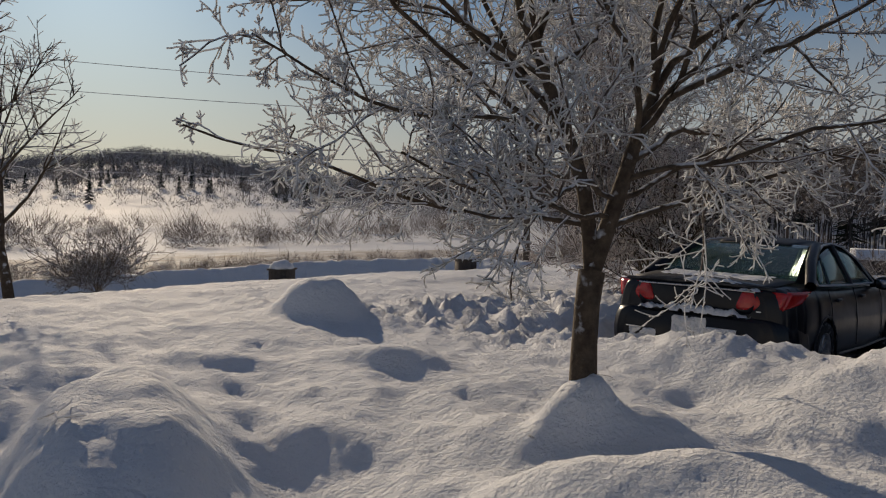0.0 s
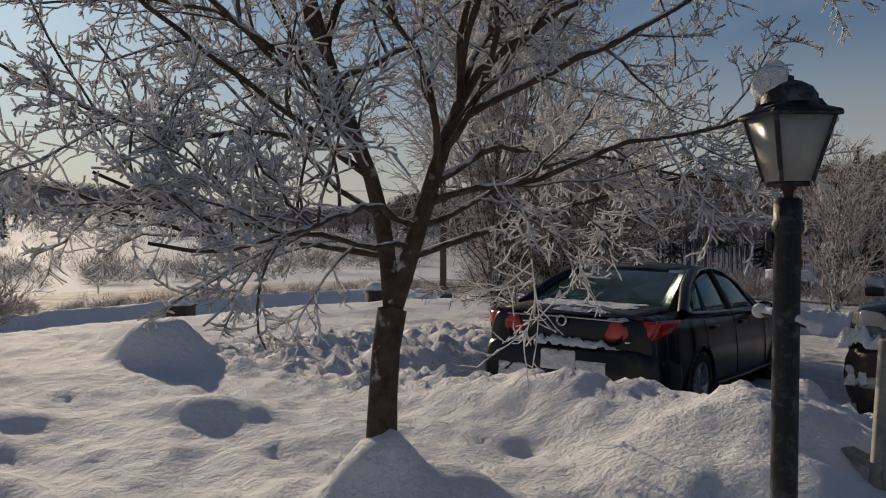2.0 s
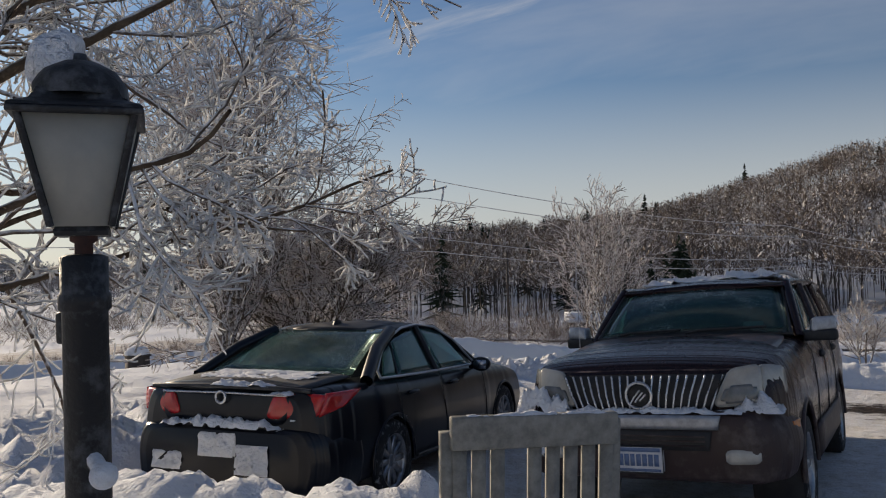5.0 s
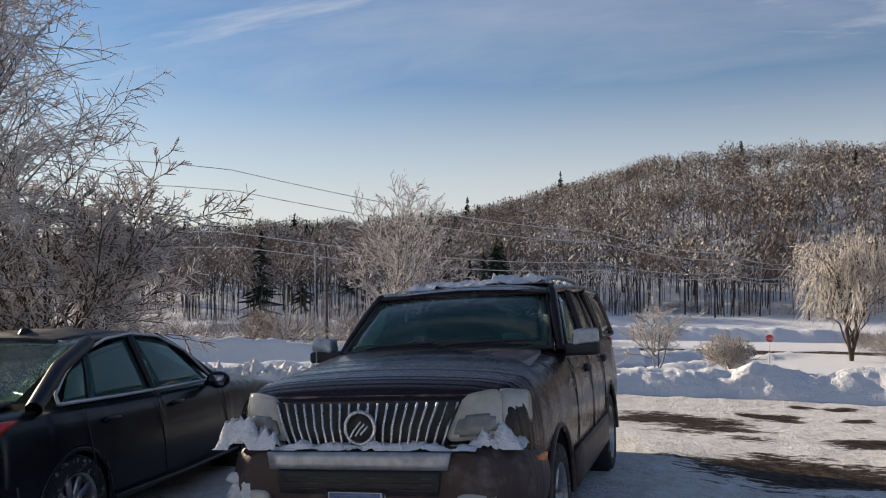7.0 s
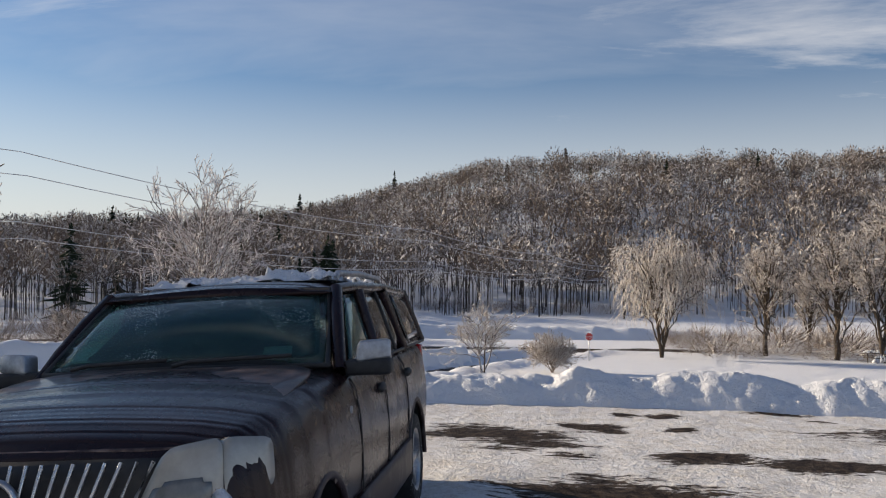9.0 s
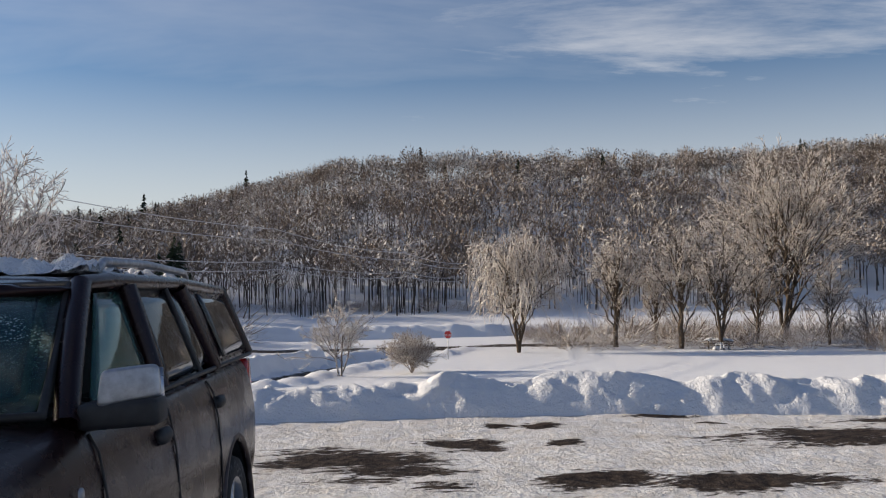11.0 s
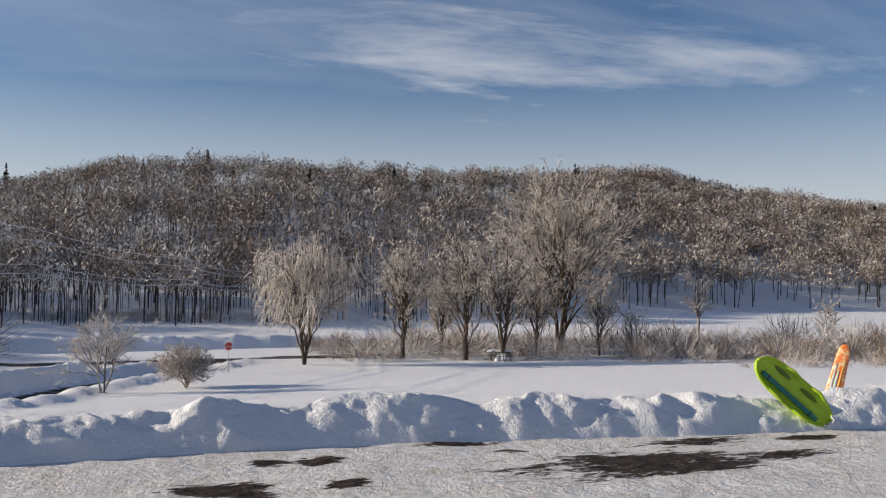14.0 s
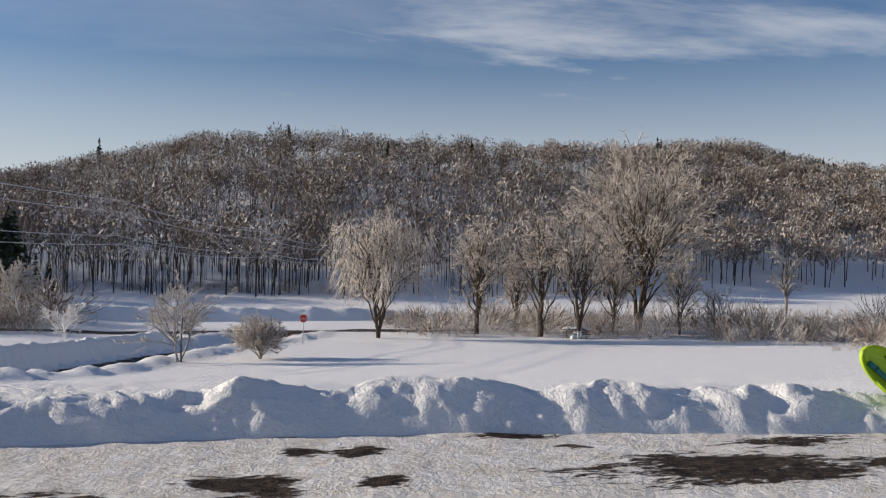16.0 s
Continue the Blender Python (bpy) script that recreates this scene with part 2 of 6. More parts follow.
def mesh_np(name, verts, faces):
    """A mesh from arrays of places and of faces with the same number of corners."""
    verts, faces = np.asarray(verts, dtype=np.float32), np.asarray(faces, dtype=np.int32)
    me = bpy.data.meshes.new(name)
    n, k = faces.shape
    me.vertices.add(len(verts))
    me.vertices.foreach_set("co", verts.ravel())
    me.loops.add(n * k)
    me.loops.foreach_set("vertex_index", faces.ravel())
    me.polygons.add(n)
    me.polygons.foreach_set("loop_start", np.arange(0, n * k, k, dtype=np.int32))
    me.polygons.foreach_set("loop_total", np.full(n, k, dtype=np.int32))
    me.update(calc_edges=True)
    me.validate()
    return me


def thing(name, x=0, y=0, z=0, rz=0, label="", category="", group="", kind="", rx=0, ry=0):
    ob = new(name)
    ob.empty_display_size = 0.1
    ob.matrix_world = pose(x, y, z, rx, ry, rz)
    return tagged(ob, label, category, group, kind)


def hash2(i, j):
    h = (i.astype(np.int64) * 374761393 + j.astype(np.int64) * 668265263) & 0x7FFFFFFF
    h = ((h ^ (h >> 13)) * 1274126177) & 0x7FFFFFFF
    return ((h ^ (h >> 16)) & 0xFFFF) / 65535.0


def vnoise(x, y):
    i, j = np.floor(x), np.floor(y)
    u, v = x - i, y - j
    u, v = u * u * u * (u * (u * 6 - 15) + 10), v * v * v * (v * (v * 6 - 15) + 10)
    a, b, c, d = hash2(i, j), hash2(i + 1, j), hash2(i, j + 1), hash2(i + 1, j + 1)
    return (a * (1 - u) + b * u) * (1 - v) + (c * (1 - u) + d * u) * v - 0.5


def fbm(x, y, octaves=4, gain=0.5):
    s, k = 0, 1.0
    for o in range(octaves):
        s = s + k * vnoise(x * 2 ** o + 17.3 * o, y * 2 ** o - 9.1 * o)
        k *= gain
    return s


def sstep(a, b, v):
    u = np.clip((v - a) / (b - a), 0, 1)
    return u * u * (3 - 2 * u)

# ---- ground ----
EYE0 = (2.0, -5.0)
# the skyline's rise over distance, by degrees to the left of +y
SKY_AZ = [-70, -46.6, -41.2, -33, -24.5, -14.6, -6.3, 2.5, 9.5, 15.5, 23.8, 35, 45, 55, 63, 68, 75, 95]
SKY_TAN = [0.053, 0.075, 0.094, 0.118, 0.117, 0.126, 0.129, 0.117, 0.088, 0.059, 0.043, 0.040, 0.023, 0.013, 0.031, 0.038, 0.024, 0.013]
RIDGE_R = [420, 420, 420, 420, 380, 340, 330, 340, 380, 360, 330, 330, 420, 600, 800, 800, 800, 800]
FOOT_R = [260, 240, 225, 205, 170, 160, 155, 155, 150, 140, 140, 150, 200, 260, 300, 300, 300, 300]
MOUNDS = [  # x, y, height, two half widths, turn
    (-3.0, -6.3, 0.56, 0.95, 0.46, -15), (-2.7, -6.6, -0.30, 1.7, 1.1, -15), (-6.0, -3.02, 0.36, 0.42, 0.28, 20), (-3.85, -3.92, 0.14, 0.45, 0.22, 20), (-4.9, -4.95, 0.08, 0.5, 0.2, 20),
    (-1.58, -4.40, 0.19, 0.17, 0.15, 40), (-1.62, -4.40, 0.08, 0.50, 0.34, 40), (-1.42, -4.15, 0.08, 0.3, 0.2, 40), (-0.25, -4.85, 0.30, 0.95, 0.45, 20), (-0.55, -3.0, 0.16, 0.6, 0.45, 10),
    (-2.4, -2.35, 0.08, 0.8, 0.35, 10), (-1.4, -2.45, 0.18, 0.8, 0.4, 0), (-0.2, -2.1, 0.22, 0.7, 0.5, 10), (-3.6, -5.6, 0.10, 0.9, 0.3, 30), (-4.6, -1.7, 0.10, 0.7, 0.4, 20),
    (-5.6, -0.9, 0.10, 0.8, 0.5, 30), (-7.2, -0.4, 0.06, 0.9, 0.5, 30), (-4.9, 0.6, 0.08, 0.5, 0.8, 0), (-1.2, -1.2, 0.18, 0.4, 0.3, 0), (-0.3, -0.9, 0.14, 0.4, 0.4, 0), (-1.15, -0.2, 0.22, 0.25, 0.5, 0)]
BARE = [  # bare wet patches on the drive: x, y, half widths, strength
    (1.29, 7.16, 0.58, 0.5, 1.1), (2.47, 7.83, 0.29, 0.2, 0.9), (2.84, 7.46, 0.14, 0.12, 0.9), (3.53, 6.01, 0.35, 0.25, 1.1), (3.65, 7.63, 0.14, 0.1, 1.0), (4.78, 5.68, 0.55, 0.3, 1.1), (6.24, 7.34, 0.62, 0.26, 1.1), (5.18, 9.02, 0.3, 0.1, 1.1), (3.58, 8.62, 0.17, 0.15, 1.1), (3.06, 8.77, 0.13, 0.12, 1.1), (3.07, 9.4, 0.12, 0.05, 1.0), (6.74, 7.49, 1.0, 0.45, 1.1), (8.29, 7.44, 0.45, 0.22, 1.0), (3.63, 7.5, 0.16, 0.1, 1.0), (2.68, 7.59, 0.25, 0.12, 1.0), (5.63, 8.58, 0.2, 0.07, 1.0), (9.28, 8.18, 0.35, 0.15, 1.0), (7.71, 8.4, 0.6, 0.14, 1.0), (1.7, 6.7, 0.5, 0.5, 1.0), (2.61, 4.27, 0.65, 0.7, 1.1), (2.19, 5.88, 0.25, 0.2, 1.0), (4.6, 3.6, 0.9, 0.35, 1.0), (3.4, 2.6, 0.8, 0.4, 1.0), (2.2, 2.6, 0.4, 0.4, 0.9)]


BANK_X = [-8, -5.6, -3, -1, 0.8, 2.6, 4.6, 6.5, 8.4, 10.5, 13, 20]
BANK_Y = [8.6, 9.0, 9.6, 9.9, 10.1, 10.1, 9.95, 9.7, 9.4, 9.15, 8.8, 8.0]


def drive_mask(x, y):
    w = 0.25 * vnoise(x * 0.9, y * 0.9) + 0.12 * vnoise(x * 3, y * 3)
    a = sstep(-1.9, -1.3, y + w) * sstep(-4.9, -4.3, x + w)
    b = sstep(0.75, 1.35, x + w)                       # the trodden way past the lamp
    edge = np.interp(x, BANK_X, BANK_Y)
    return np.maximum(a, b) * (1 - sstep(-0.5, 0.1, y + w - edge))


def mounds(x, y):
    z = np.zeros_like(x)
    for mx, my, h, a, b, t in MOUNDS:
        c, s = math.cos(radians(t)), math.sin(radians(t))
        u, v = ((x - mx) * c + (y - my) * s) / a, (-(x - mx) * s + (y - my) * c) / b
        z = z + h * np.exp(-0.5 * (u * u + v * v) ** 1.9)
    return z


ROAD_Y = [10, 20, 30, 38, 46, 51, 58, 63, 76]
ROAD_X = [-18, -13, -9.5, -7.2, -6.0, -4.4, -2.0, 0.5, 6.0]


def road_off(x, y):
    """Distance from the centre of the side road that drops to the valley road."""
    return np.abs(x - np.interp(y, ROAD_Y, ROAD_X)) * 0.93


def height(x, y):
    x, y = np.asarray(x, dtype=float), np.asarray(y, dtype=float)
    r, az = np.hypot(x - EYE0[0], y - EYE0[1]), np.degrees(np.arctan2(-(x - EYE0[0]), y - EYE0[1]))
    e1, e2 = y - 10, -(x + 12) * 0.9
    e = np.maximum(np.log(np.exp(np.clip(e1 / 4, -20, 200)) + np.exp(np.clip(e2 / 4, -20, 200)) + 1e-9) * 4, 0)
    base = -8.0 * (1 - np.exp(-(e / 40) ** 1.2)) - 0.038 * np.clip(y, 0, 8.5) * (1 - sstep(8, 14, -x))
    base = base + 0.5 * vnoise(x / 30, y / 30) * sstep(10, 40, e)
    tan, r1, r0 = np.interp(az, SKY_AZ, SKY_TAN), np.interp(az, SKY_AZ, RIDGE_R), np.interp(az, SKY_AZ, FOOT_R)
    top = tan * r1 + 1.85 - 11.0
    rise = np.clip((r - r0) / (r1 - r0), 0, 1)
    rise = rise ** 1.25 * (1.25 - 0.25 * rise)
    hill = (top - base) * rise - np.maximum(r - r1, 0) * 0.03
    front = (az > -110) & (az < 130)
    hill = np.where(front, hill, sstep(150, 500, r) * 20)
    z = base + hill + 5 * vnoise(x / 70, y / 70) * rise
    near = r < 45
    drive = drive_mask(x, y)
    yard = (1 - drive) * 0.52 * (1 - sstep(2.5, 6.0, y))
    yard = yard * (1 - sstep(5, 15, -x)) * (1 - 0.62 * sstep(3.2, 5.2, -x) * sstep(-2.9, -1.4, y)) + 0.03 * drive
    lump = sstep(-9, -6.5, x) * sstep(-2.9, -1.9, y) * (1 - sstep(0.0, 0.8, x)) * (1 - drive)
    lump = lump + 0.5 * sstep(-11, -8, x) * (1 - drive) * sstep(-3.5, -2.4, y) * (1 - sstep(-4, -3, x))
    fine = 0.10 * fbm(x * 0.5, y * 0.5, 3) + 0.045 * fbm(x * 1.9, y * 1.9, 3) + 0.024 * fbm(x * 6.0, y * 6.0, 3)
    ripple = 0.07 * np.abs(fbm(x * 1.1 + 0.5 * y, y * 3.0, 3)) * (1 - drive) * sstep(-7.5, -5.5, y) * (1 - sstep(-2.2, -0.5, x))
    rough = 0.20 * np.abs(fbm(x * 3.4, y * 3.4, 5, 0.66)) * lump
    detail = yard + mounds(x, y) * (1 - 0.85 * drive) + (1 - 0.75 * drive) * fine + ripple + rough + 0.02 * drive * fbm(x * 5, y * 5, 2)
    tilt = 0.055 * np.clip(x, -1.3, 1.3) * sstep(-1.0, 0.2, y) * (1 - sstep(4.6, 6.0, y)) * sstep(-2.2, -1.3, x) * (1 - sstep(1.2, 2.4, x))
    detail = detail + tilt                              # the drive leans sideways under the SUV
    z = z + np.where(near, detail * (1 - sstep(22, 40, r)), 0)
    # side road cut into the slope and its ploughed shoulders
    d = road_off(x, y)
    on = sstep(14, 20, y) * (1 - sstep(72, 77, y))
    z = z + on * (-0.45 * (1 - sstep(2.4, 3.1, d)) + 0.35 * np.exp(-((d - 4.0) / 0.8) ** 2) * (1 + vnoise(x * 1.5, y * 1.5)))
    return z


def ground():
    cx, cy = 1.2, -10.0
    fine = np.arange(-62, 92.01, 0.36)
    coarse = np.concatenate([np.arange(92.5, 180, 4.0), np.arange(-180, -62.5, 4.0)])
    az = np.radians(np.concatenate([fine, coarse]))
    rr = [0.05]
    while rr[-1] < 4300:
        rr.append(rr[-1] * (1.0095 if 2 < rr[-1] < 30 else 1.024) + 0.002)
    rr = np.array(rr)
    A, R = np.meshgrid(az, rr)
    X, Y = cx - R * np.sin(A), cy + R * np.cos(A)
    Z = height(X, Y)
    n, m = len(rr), len(az)
    k = np.arange(n * m).reshape(n, m)
    k2 = np.roll(k, -1, axis=1)
    faces = np.stack([k[:-1], k[1:], k2[1:], k2[:-1]], -1).reshape(-1, 4)
    me = mesh_np("ground", np.stack([X, Y, Z], -1).reshape(-1, 3), faces)
    x, y = X.ravel(), Y.ravel()
    drive = drive_mask(x, y) * (1 - sstep(25, 45, np.hypot(x, y)))
    bare = np.zeros_like(x)
    for bx, by, a, b, s in BARE:
        bare = np.maximum(bare, s * np.exp(-0.5 * (((x - bx) / (1.25 * a)) ** 2 + ((y - by) / b) ** 2)))
    road = (1 - sstep(1.3, 2.0, road_off(x, y))) * sstep(14, 20, y) * (1 - sstep(76, 79, y))
    valley = 1 - sstep(1.6, 2.4, np.abs(y - 77 - 0.04 * x))
    valley = valley * sstep(-90, -60, x) * (1 - sstep(20, 30, x))
    bare = np.maximum(bare * 0.8, np.maximum(road, valley) * 0.75)
    r, a0 = np.hypot(x - EYE0[0], y - EYE0[1]), np.degrees(np.arctan2(-(x - EYE0[0]), y - EYE0[1]))
    brush = sstep(76, 84, r) * (1 - sstep(112, 124, r)) * (a0 < -11) * 0.55
    brush = np.maximum(brush, sstep(60, 72, r) * (1 - sstep(95, 125, r)) * (a0 > 42) * 0.62)
    brush = np.maximum(brush, sstep(64, 72, r) * (1 - sstep(80, 90, r)) * (a0 > 15) * (a0 < 42) * 0.5)
    for nm, v in (("packed", drive * 0.75), ("bare", bare), ("brush", brush)):
        me.attributes.new(nm, "FLOAT", "POINT").data.foreach_set("value", v.astype(np.float32))
    return tagged(part_mesh("ground", me, M_GROUND), "snow-covered yard, slushy drive and white valley fields", "ground", kind="structure")


ground()


def gz(x, y):
    return float(height(np.array([x]), np.array([y]))[0])


def snow_ridge(name, line, width, tall, seed, label, step=0.042, humps=1.0):
    """A ploughed bank of broken snow along a line of (x, y, height factor) marks."""
    rng = np.random.default_rng(seed)
    pts = np.array(line, dtype=float)
    s = np.concatenate([[0], np.cumsum(np.hypot(*np.diff(pts[:, :2], axis=0).T))])
    u = np.arange(0, s[-1], step)
    px, py, ph = (np.interp(u, s, pts[:, i]) for i in range(3))
    tx, ty = np.gradient(px), np.gradient(py)
    l = np.hypot(tx, ty)
    nx, ny = ty / l, -tx / l
    v = np.linspace(-1, 1, int(2.6 * width / step))
    V, U = np.meshgrid(v, u)
    crest = 0.22 + 0.22 * vnoise(U * 0.8 + seed, U * 0 + 3)
    prof = np.minimum(np.clip((0.93 - V) / (0.93 - crest - 0.08), 0, 1) ** 0.8, np.clip((V + 1) / (crest + 1), 0, 1) ** 0.8)
    big = 0.84 + 0.26 * np.abs(np.sin(U * 1.15 / (width / 0.8) + 2.2 * vnoise(U * 0.35 + seed, U * 0))) ** 0.7 + 0.30 * vnoise(U * 1.3 + seed, V * width * 0.5)
    X = px[:, None] + nx[:, None] * V * width
    Y = py[:, None] + ny[:, None] * V * width
    h = tall * ph[:, None] * prof * (0.95 + (big - 0.95) * humps)
    h = h + prof ** 0.5 * tall * (0.24 * np.abs(fbm(U * 1.2, V * width * 2.2 + seed, 4, 0.5)) + 0.13 * fbm(U * 4, V * width * 6, 4, 0.62))
    X = X + 0.05 * fbm(U * 3 + 9, V * width * 3, 3) * prof
    Y = Y + 0.16 * fbm(U * 3 - 9, V * width * 3, 3) * prof
    G = height(X, Y)
    Z = G - 0.05 + h
    n, m = U.shape
    k = np.arange(n * m).reshape(n, m)
    faces = np.stack([k[:-1, :-1], k[:-1, 1:], k[1:, 1:], k[1:, :-1]], -1).reshape(-1, 4)
    me = mesh_np(name, np.stack([X, Y, Z], -1).reshape(-1, 3), faces)
    return tagged(part_mesh(name, me, M_SNOW), label, "snow bank", kind="stuff")


BANK_H = [0.5, 0.7, 0.9, 0.85, 0.95, 1.15, 1.1, 0.95, 1.1, 0.95, 0.9, 0.9]
snow_ridge("snow_bank", [(x, y, h) for x, y, h in zip(BANK_X, BANK_Y, BANK_H)], 0.80, 0.44, 3, "ploughed bank of broken snow along the drive")
snow_ridge("snow_bank", [(-29, -8, 1.0), (-28.5, -2, 1.0), (-27, 4, 1.0), (-24.5, 9, 1.0), (-21, 12.6, 0.8), (-17.6, 14.0, 0.5)], 1.2, 0.66, 8, "long ploughed snow bank by the road", 0.14, 0.15)
snow_ridge("snow_bank", [(-60, 90, 0.8), (-30, 92, 1.0), (-5, 93, 1.0), (14, 94, 0.9), (24, 95, 0.5)], 2.6, 1.5, 12, "far snow bank beside the valley road", 0.4, 0.25)
snow_ridge("snow_bank", [(x - 3.6, y, 0.95) for x, y in zip(ROAD_X[1:-1], ROAD_Y[1:-1])], 1.1, 0.85, 15, "snow shoulder along the side road", 0.15, 0.2)

# ---- trees ----


def tubes(name, lines, sides=4):
    """One mesh of tapered tubes; lines: lists of (place, radius)."""
    vs, fs, base = [], [], 0
    ang = [(math.cos(2 * math.pi * i / sides), math.sin(2 * math.pi * i / sides)) for i in range(sides)]
    for ln in lines:
        n = len(ln)
        for i, (p, r) in enumerate(ln):
            d = (ln[min(i + 1, n - 1)][0] - ln[max(i - 1, 0)][0])
            d = d.normalized() if d.length > 1e-9 else Vector((0, 0, 1))
            a = d.cross(Vector((0.31, 0.17, 0.93))) if abs(d.z) < 0.9 else d.cross(Vector((1, 0.2, 0)))
            a.normalize()
            b = d.cross(a)
            for c, s in ang:
                vs.append(p + a * (c * r) + b * (s * r))
        for i in range(n - 1):
            for j in range(sides):
                j2 = (j + 1) % sides
                fs.append((base + i * sides + j, base + i * sides + j2, base + (i + 1) * sides + j2, base + (i + 1) * sides + j))
        base += n * sides
    return mesh_np(name, [tuple(v) for v in vs], fs)


def branch(rng, start, heading, length, r0, r1, bits, wander, droop):
    """A wandering branch as a line of (place, radius); droop pulls it down (or up, below 0)."""
    p, d, out = start.copy(), heading.normalized(), [(start.copy(), r0)]
    for i in range(bits):
        d = (d + Vector(rng.normal(0, wander, 3)) + Vector((0, 0, -droop))).normalized()
        p = p + d * (length / bits)
        out.append((p.copy(), r0 + (r1 - r0) * (i + 1) / bits))
    return out


def side_dir(rng, d, spread):
    a = d.cross(Vector((0, 0, 1)))
    if a.length < 0.05:
        a = Vector((1, 0, 0))
    a.normalize()
    b = d.cross(a).normalized()
    t = rng.uniform(0, 2 * math.pi)
    return (d * math.cos(spread) + (a * math.cos(t) + b * math.sin(t)) * math.sin(spread)).normalized()


def ramify(rng, line, levels, thick, fine, level=0):
    """Side shoots along a branch, down through the levels: (number, length share, spread, droop, wander)."""
    if level >= len(levels):
        return
    num, share, spread, droop, wander = levels[level]
    total = sum((line[i + 1][0] - line[i][0]).length for i in range(len(line) - 1))
    for k in range(max(1, int(round(num * rng.uniform(0.75, 1.25))))):
        f = rng.uniform(0.22, 1.0) * (len(line) - 1)
        i = min(int(f), len(line) - 2)
        u = f - i
        p = line[i][0].lerp(line[i + 1][0], u)
        r = (line[i][1] * (1 - u) + line[i + 1][1] * u)
        d = (line[i + 1][0] - line[i][0]).normalized()
        hd = side_dir(rng, d, radians(rng.uniform(spread * 0.6, spread * 1.3)))
        ln = total * share * rng.uniform(0.55, 1.25) * (1.15 - 0.5 * f / (len(line) - 1))
        rr = max(min(r * 0.65, 0.012 * ln + 0.002), MIN_TWIG[0] * 1.15)
        new_line = branch(rng, p, hd, ln, rr, max(rr * 0.45, MIN_TWIG[0]), 3 if level else 5, wander, droop)
        (thick if level == 0 else fine).append(new_line)
        ramify(rng, new_line, levels, thick, fine, level + 1)


MIN_TWIG = [0.0036]


def near_tree():
    """The spreading rimed tree in the yard: forked trunk, wandering limbs, thousands of rimed twigs."""
    rng = np.random.default_rng(11)
    x, y = -1.64, -4.29
    z = gz(x, y) - 0.25
    t = thing("yard_tree", x, y, z, 0, "spreading bare tree coated in hoar frost, in a snowy yard", "tree")
    V = Vector
    fork = V((-0.04, 0.10, 1.44 - z))
    MIN_TWIG[0] = 0.0044
    trunk = [(V((0.02, -0.05, 0)), 0.085), (V((0.02, -0.03, 0.25)), 0.076), (V((0, 0, 0.45)), 0.070), (V((-0.02, 0.04, 0.65)), 0.069), (fork, 0.073)]
    # two leaders, then limbs that arch outward: heading (degrees left of +y), rise, length, start radius, droop
    right, left = V((math.cos(radians(45)), math.sin(radians(45)), 0)), None
    lead = [branch(rng, fork, right * 0.30 + V((0, 0, 1)), 1.05, 0.052, 0.034, 6, 0.06, 0), branch(rng, fork, right * -0.10 + V((0, 0, 1)), 1.3, 0.045, 0.030, 6, 0.06, 0)]
    thick, fine, limbs = [], [], []
    for az, up, ln, r, droop, k, f in [
            (128, 0.16, 2.5, 0.026, 0.012, 1, 0.20), (112, 0.42, 2.5, 0.028, 0.02, 1, 0.5), (80, 0.55, 2.3, 0.030, 0.02, 1, 0.7), (140, 0.75, 2.4, 0.030, 0.02, 1, 0.85),
            (160, 0.45, 2.0, 0.024, 0.005, 1, 0.6), (30, 0.5, 2.2, 0.028, 0.02, 1, 0.9), (100, 1.1, 2.3, 0.032, 0.0, 1, 1.0), (-150, 0.9, 2.0, 0.026, 0.01, 1, 0.95), (150, 1.6, 2.0, 0.03, 0.0, 1, 1.0),
            (-40, 0.26, 2.6, 0.026, 0.006, 0, 0.25), (-70, 0.42, 2.5, 0.028, 0.015, 0, 0.5), (-20, 0.5, 2.5, 0.028, 0.01, 0, 0.6), (-100, 0.55, 2.3, 0.028, 0.02, 0, 0.75), (-55, 0.8, 2.2, 0.034, 0.01, 0, 0.9),
            (5, 0.8, 2.4, 0.03, 0.01, 0, 0.95), (-130, 0.6, 2.2, 0.028, 0.03, 0, 0.7), (-40, 1.5, 2.4, 0.032, 0.0, 0, 1.0), (-170, 0.35, 1.9, 0.024, 0.03, 0, 0.4), (60, 1.9, 2.2, 0.03, 0, 0, 1.0),
            (-80, 1.9, 2.2, 0.03, 0, 1, 1.0), (45, 0.3, 2.0, 0.022, 0.015, 1, 0.35), (175, 0.3, 1.8, 0.022, 0.01, 0, 0.3), (-8, 0.35, 2.1, 0.024, 0.01, 0, 0.4), (95, 0.3, 2.1, 0.022, 0.015, 1, 0.35), (120, 0.6, 2.3, 0.024, 0.02, 1, 0.6), (70, 0.9, 2.3, 0.026, 0.0, 1, 0.9), (-90, 0.9, 2.4, 0.026, 0.01, 0, 0.85), (-60, 1.2, 2.4, 0.028, 0.0, 0, 1.0), (20, 1.3, 2.2, 0.026, 0.0, 0, 1.0)]:
        src = lead[k]
        i = min(int(f * (len(src) - 1)), len(src) - 2)
        u = f * (len(src) - 1) - i
        p = src[i][0].lerp(src[i + 1][0], u)
        d = V((-math.sin(radians(az)), math.cos(radians(az)), up))
        limbs.append(branch(rng, p, d, ln * (0.68 if -140 < az < -60 else 0.92), r * 0.72, 0.006, 12, 0.16, droop))
    for lb in limbs:
        ramify(rng, lb, [(12, 0.38, 55, -0.02, 0.18), (9, 0.42, 50, -0.01, 0.2), (6, 0.42, 50, 0.0, 0.24)], thick, fine)
    MIN_TWIG[0] = 0.0036
    part_mesh("trunk", tubes("trunk", [trunk] + lead, 10), M_BARK, t, "dark forked trunk dusted with frost")
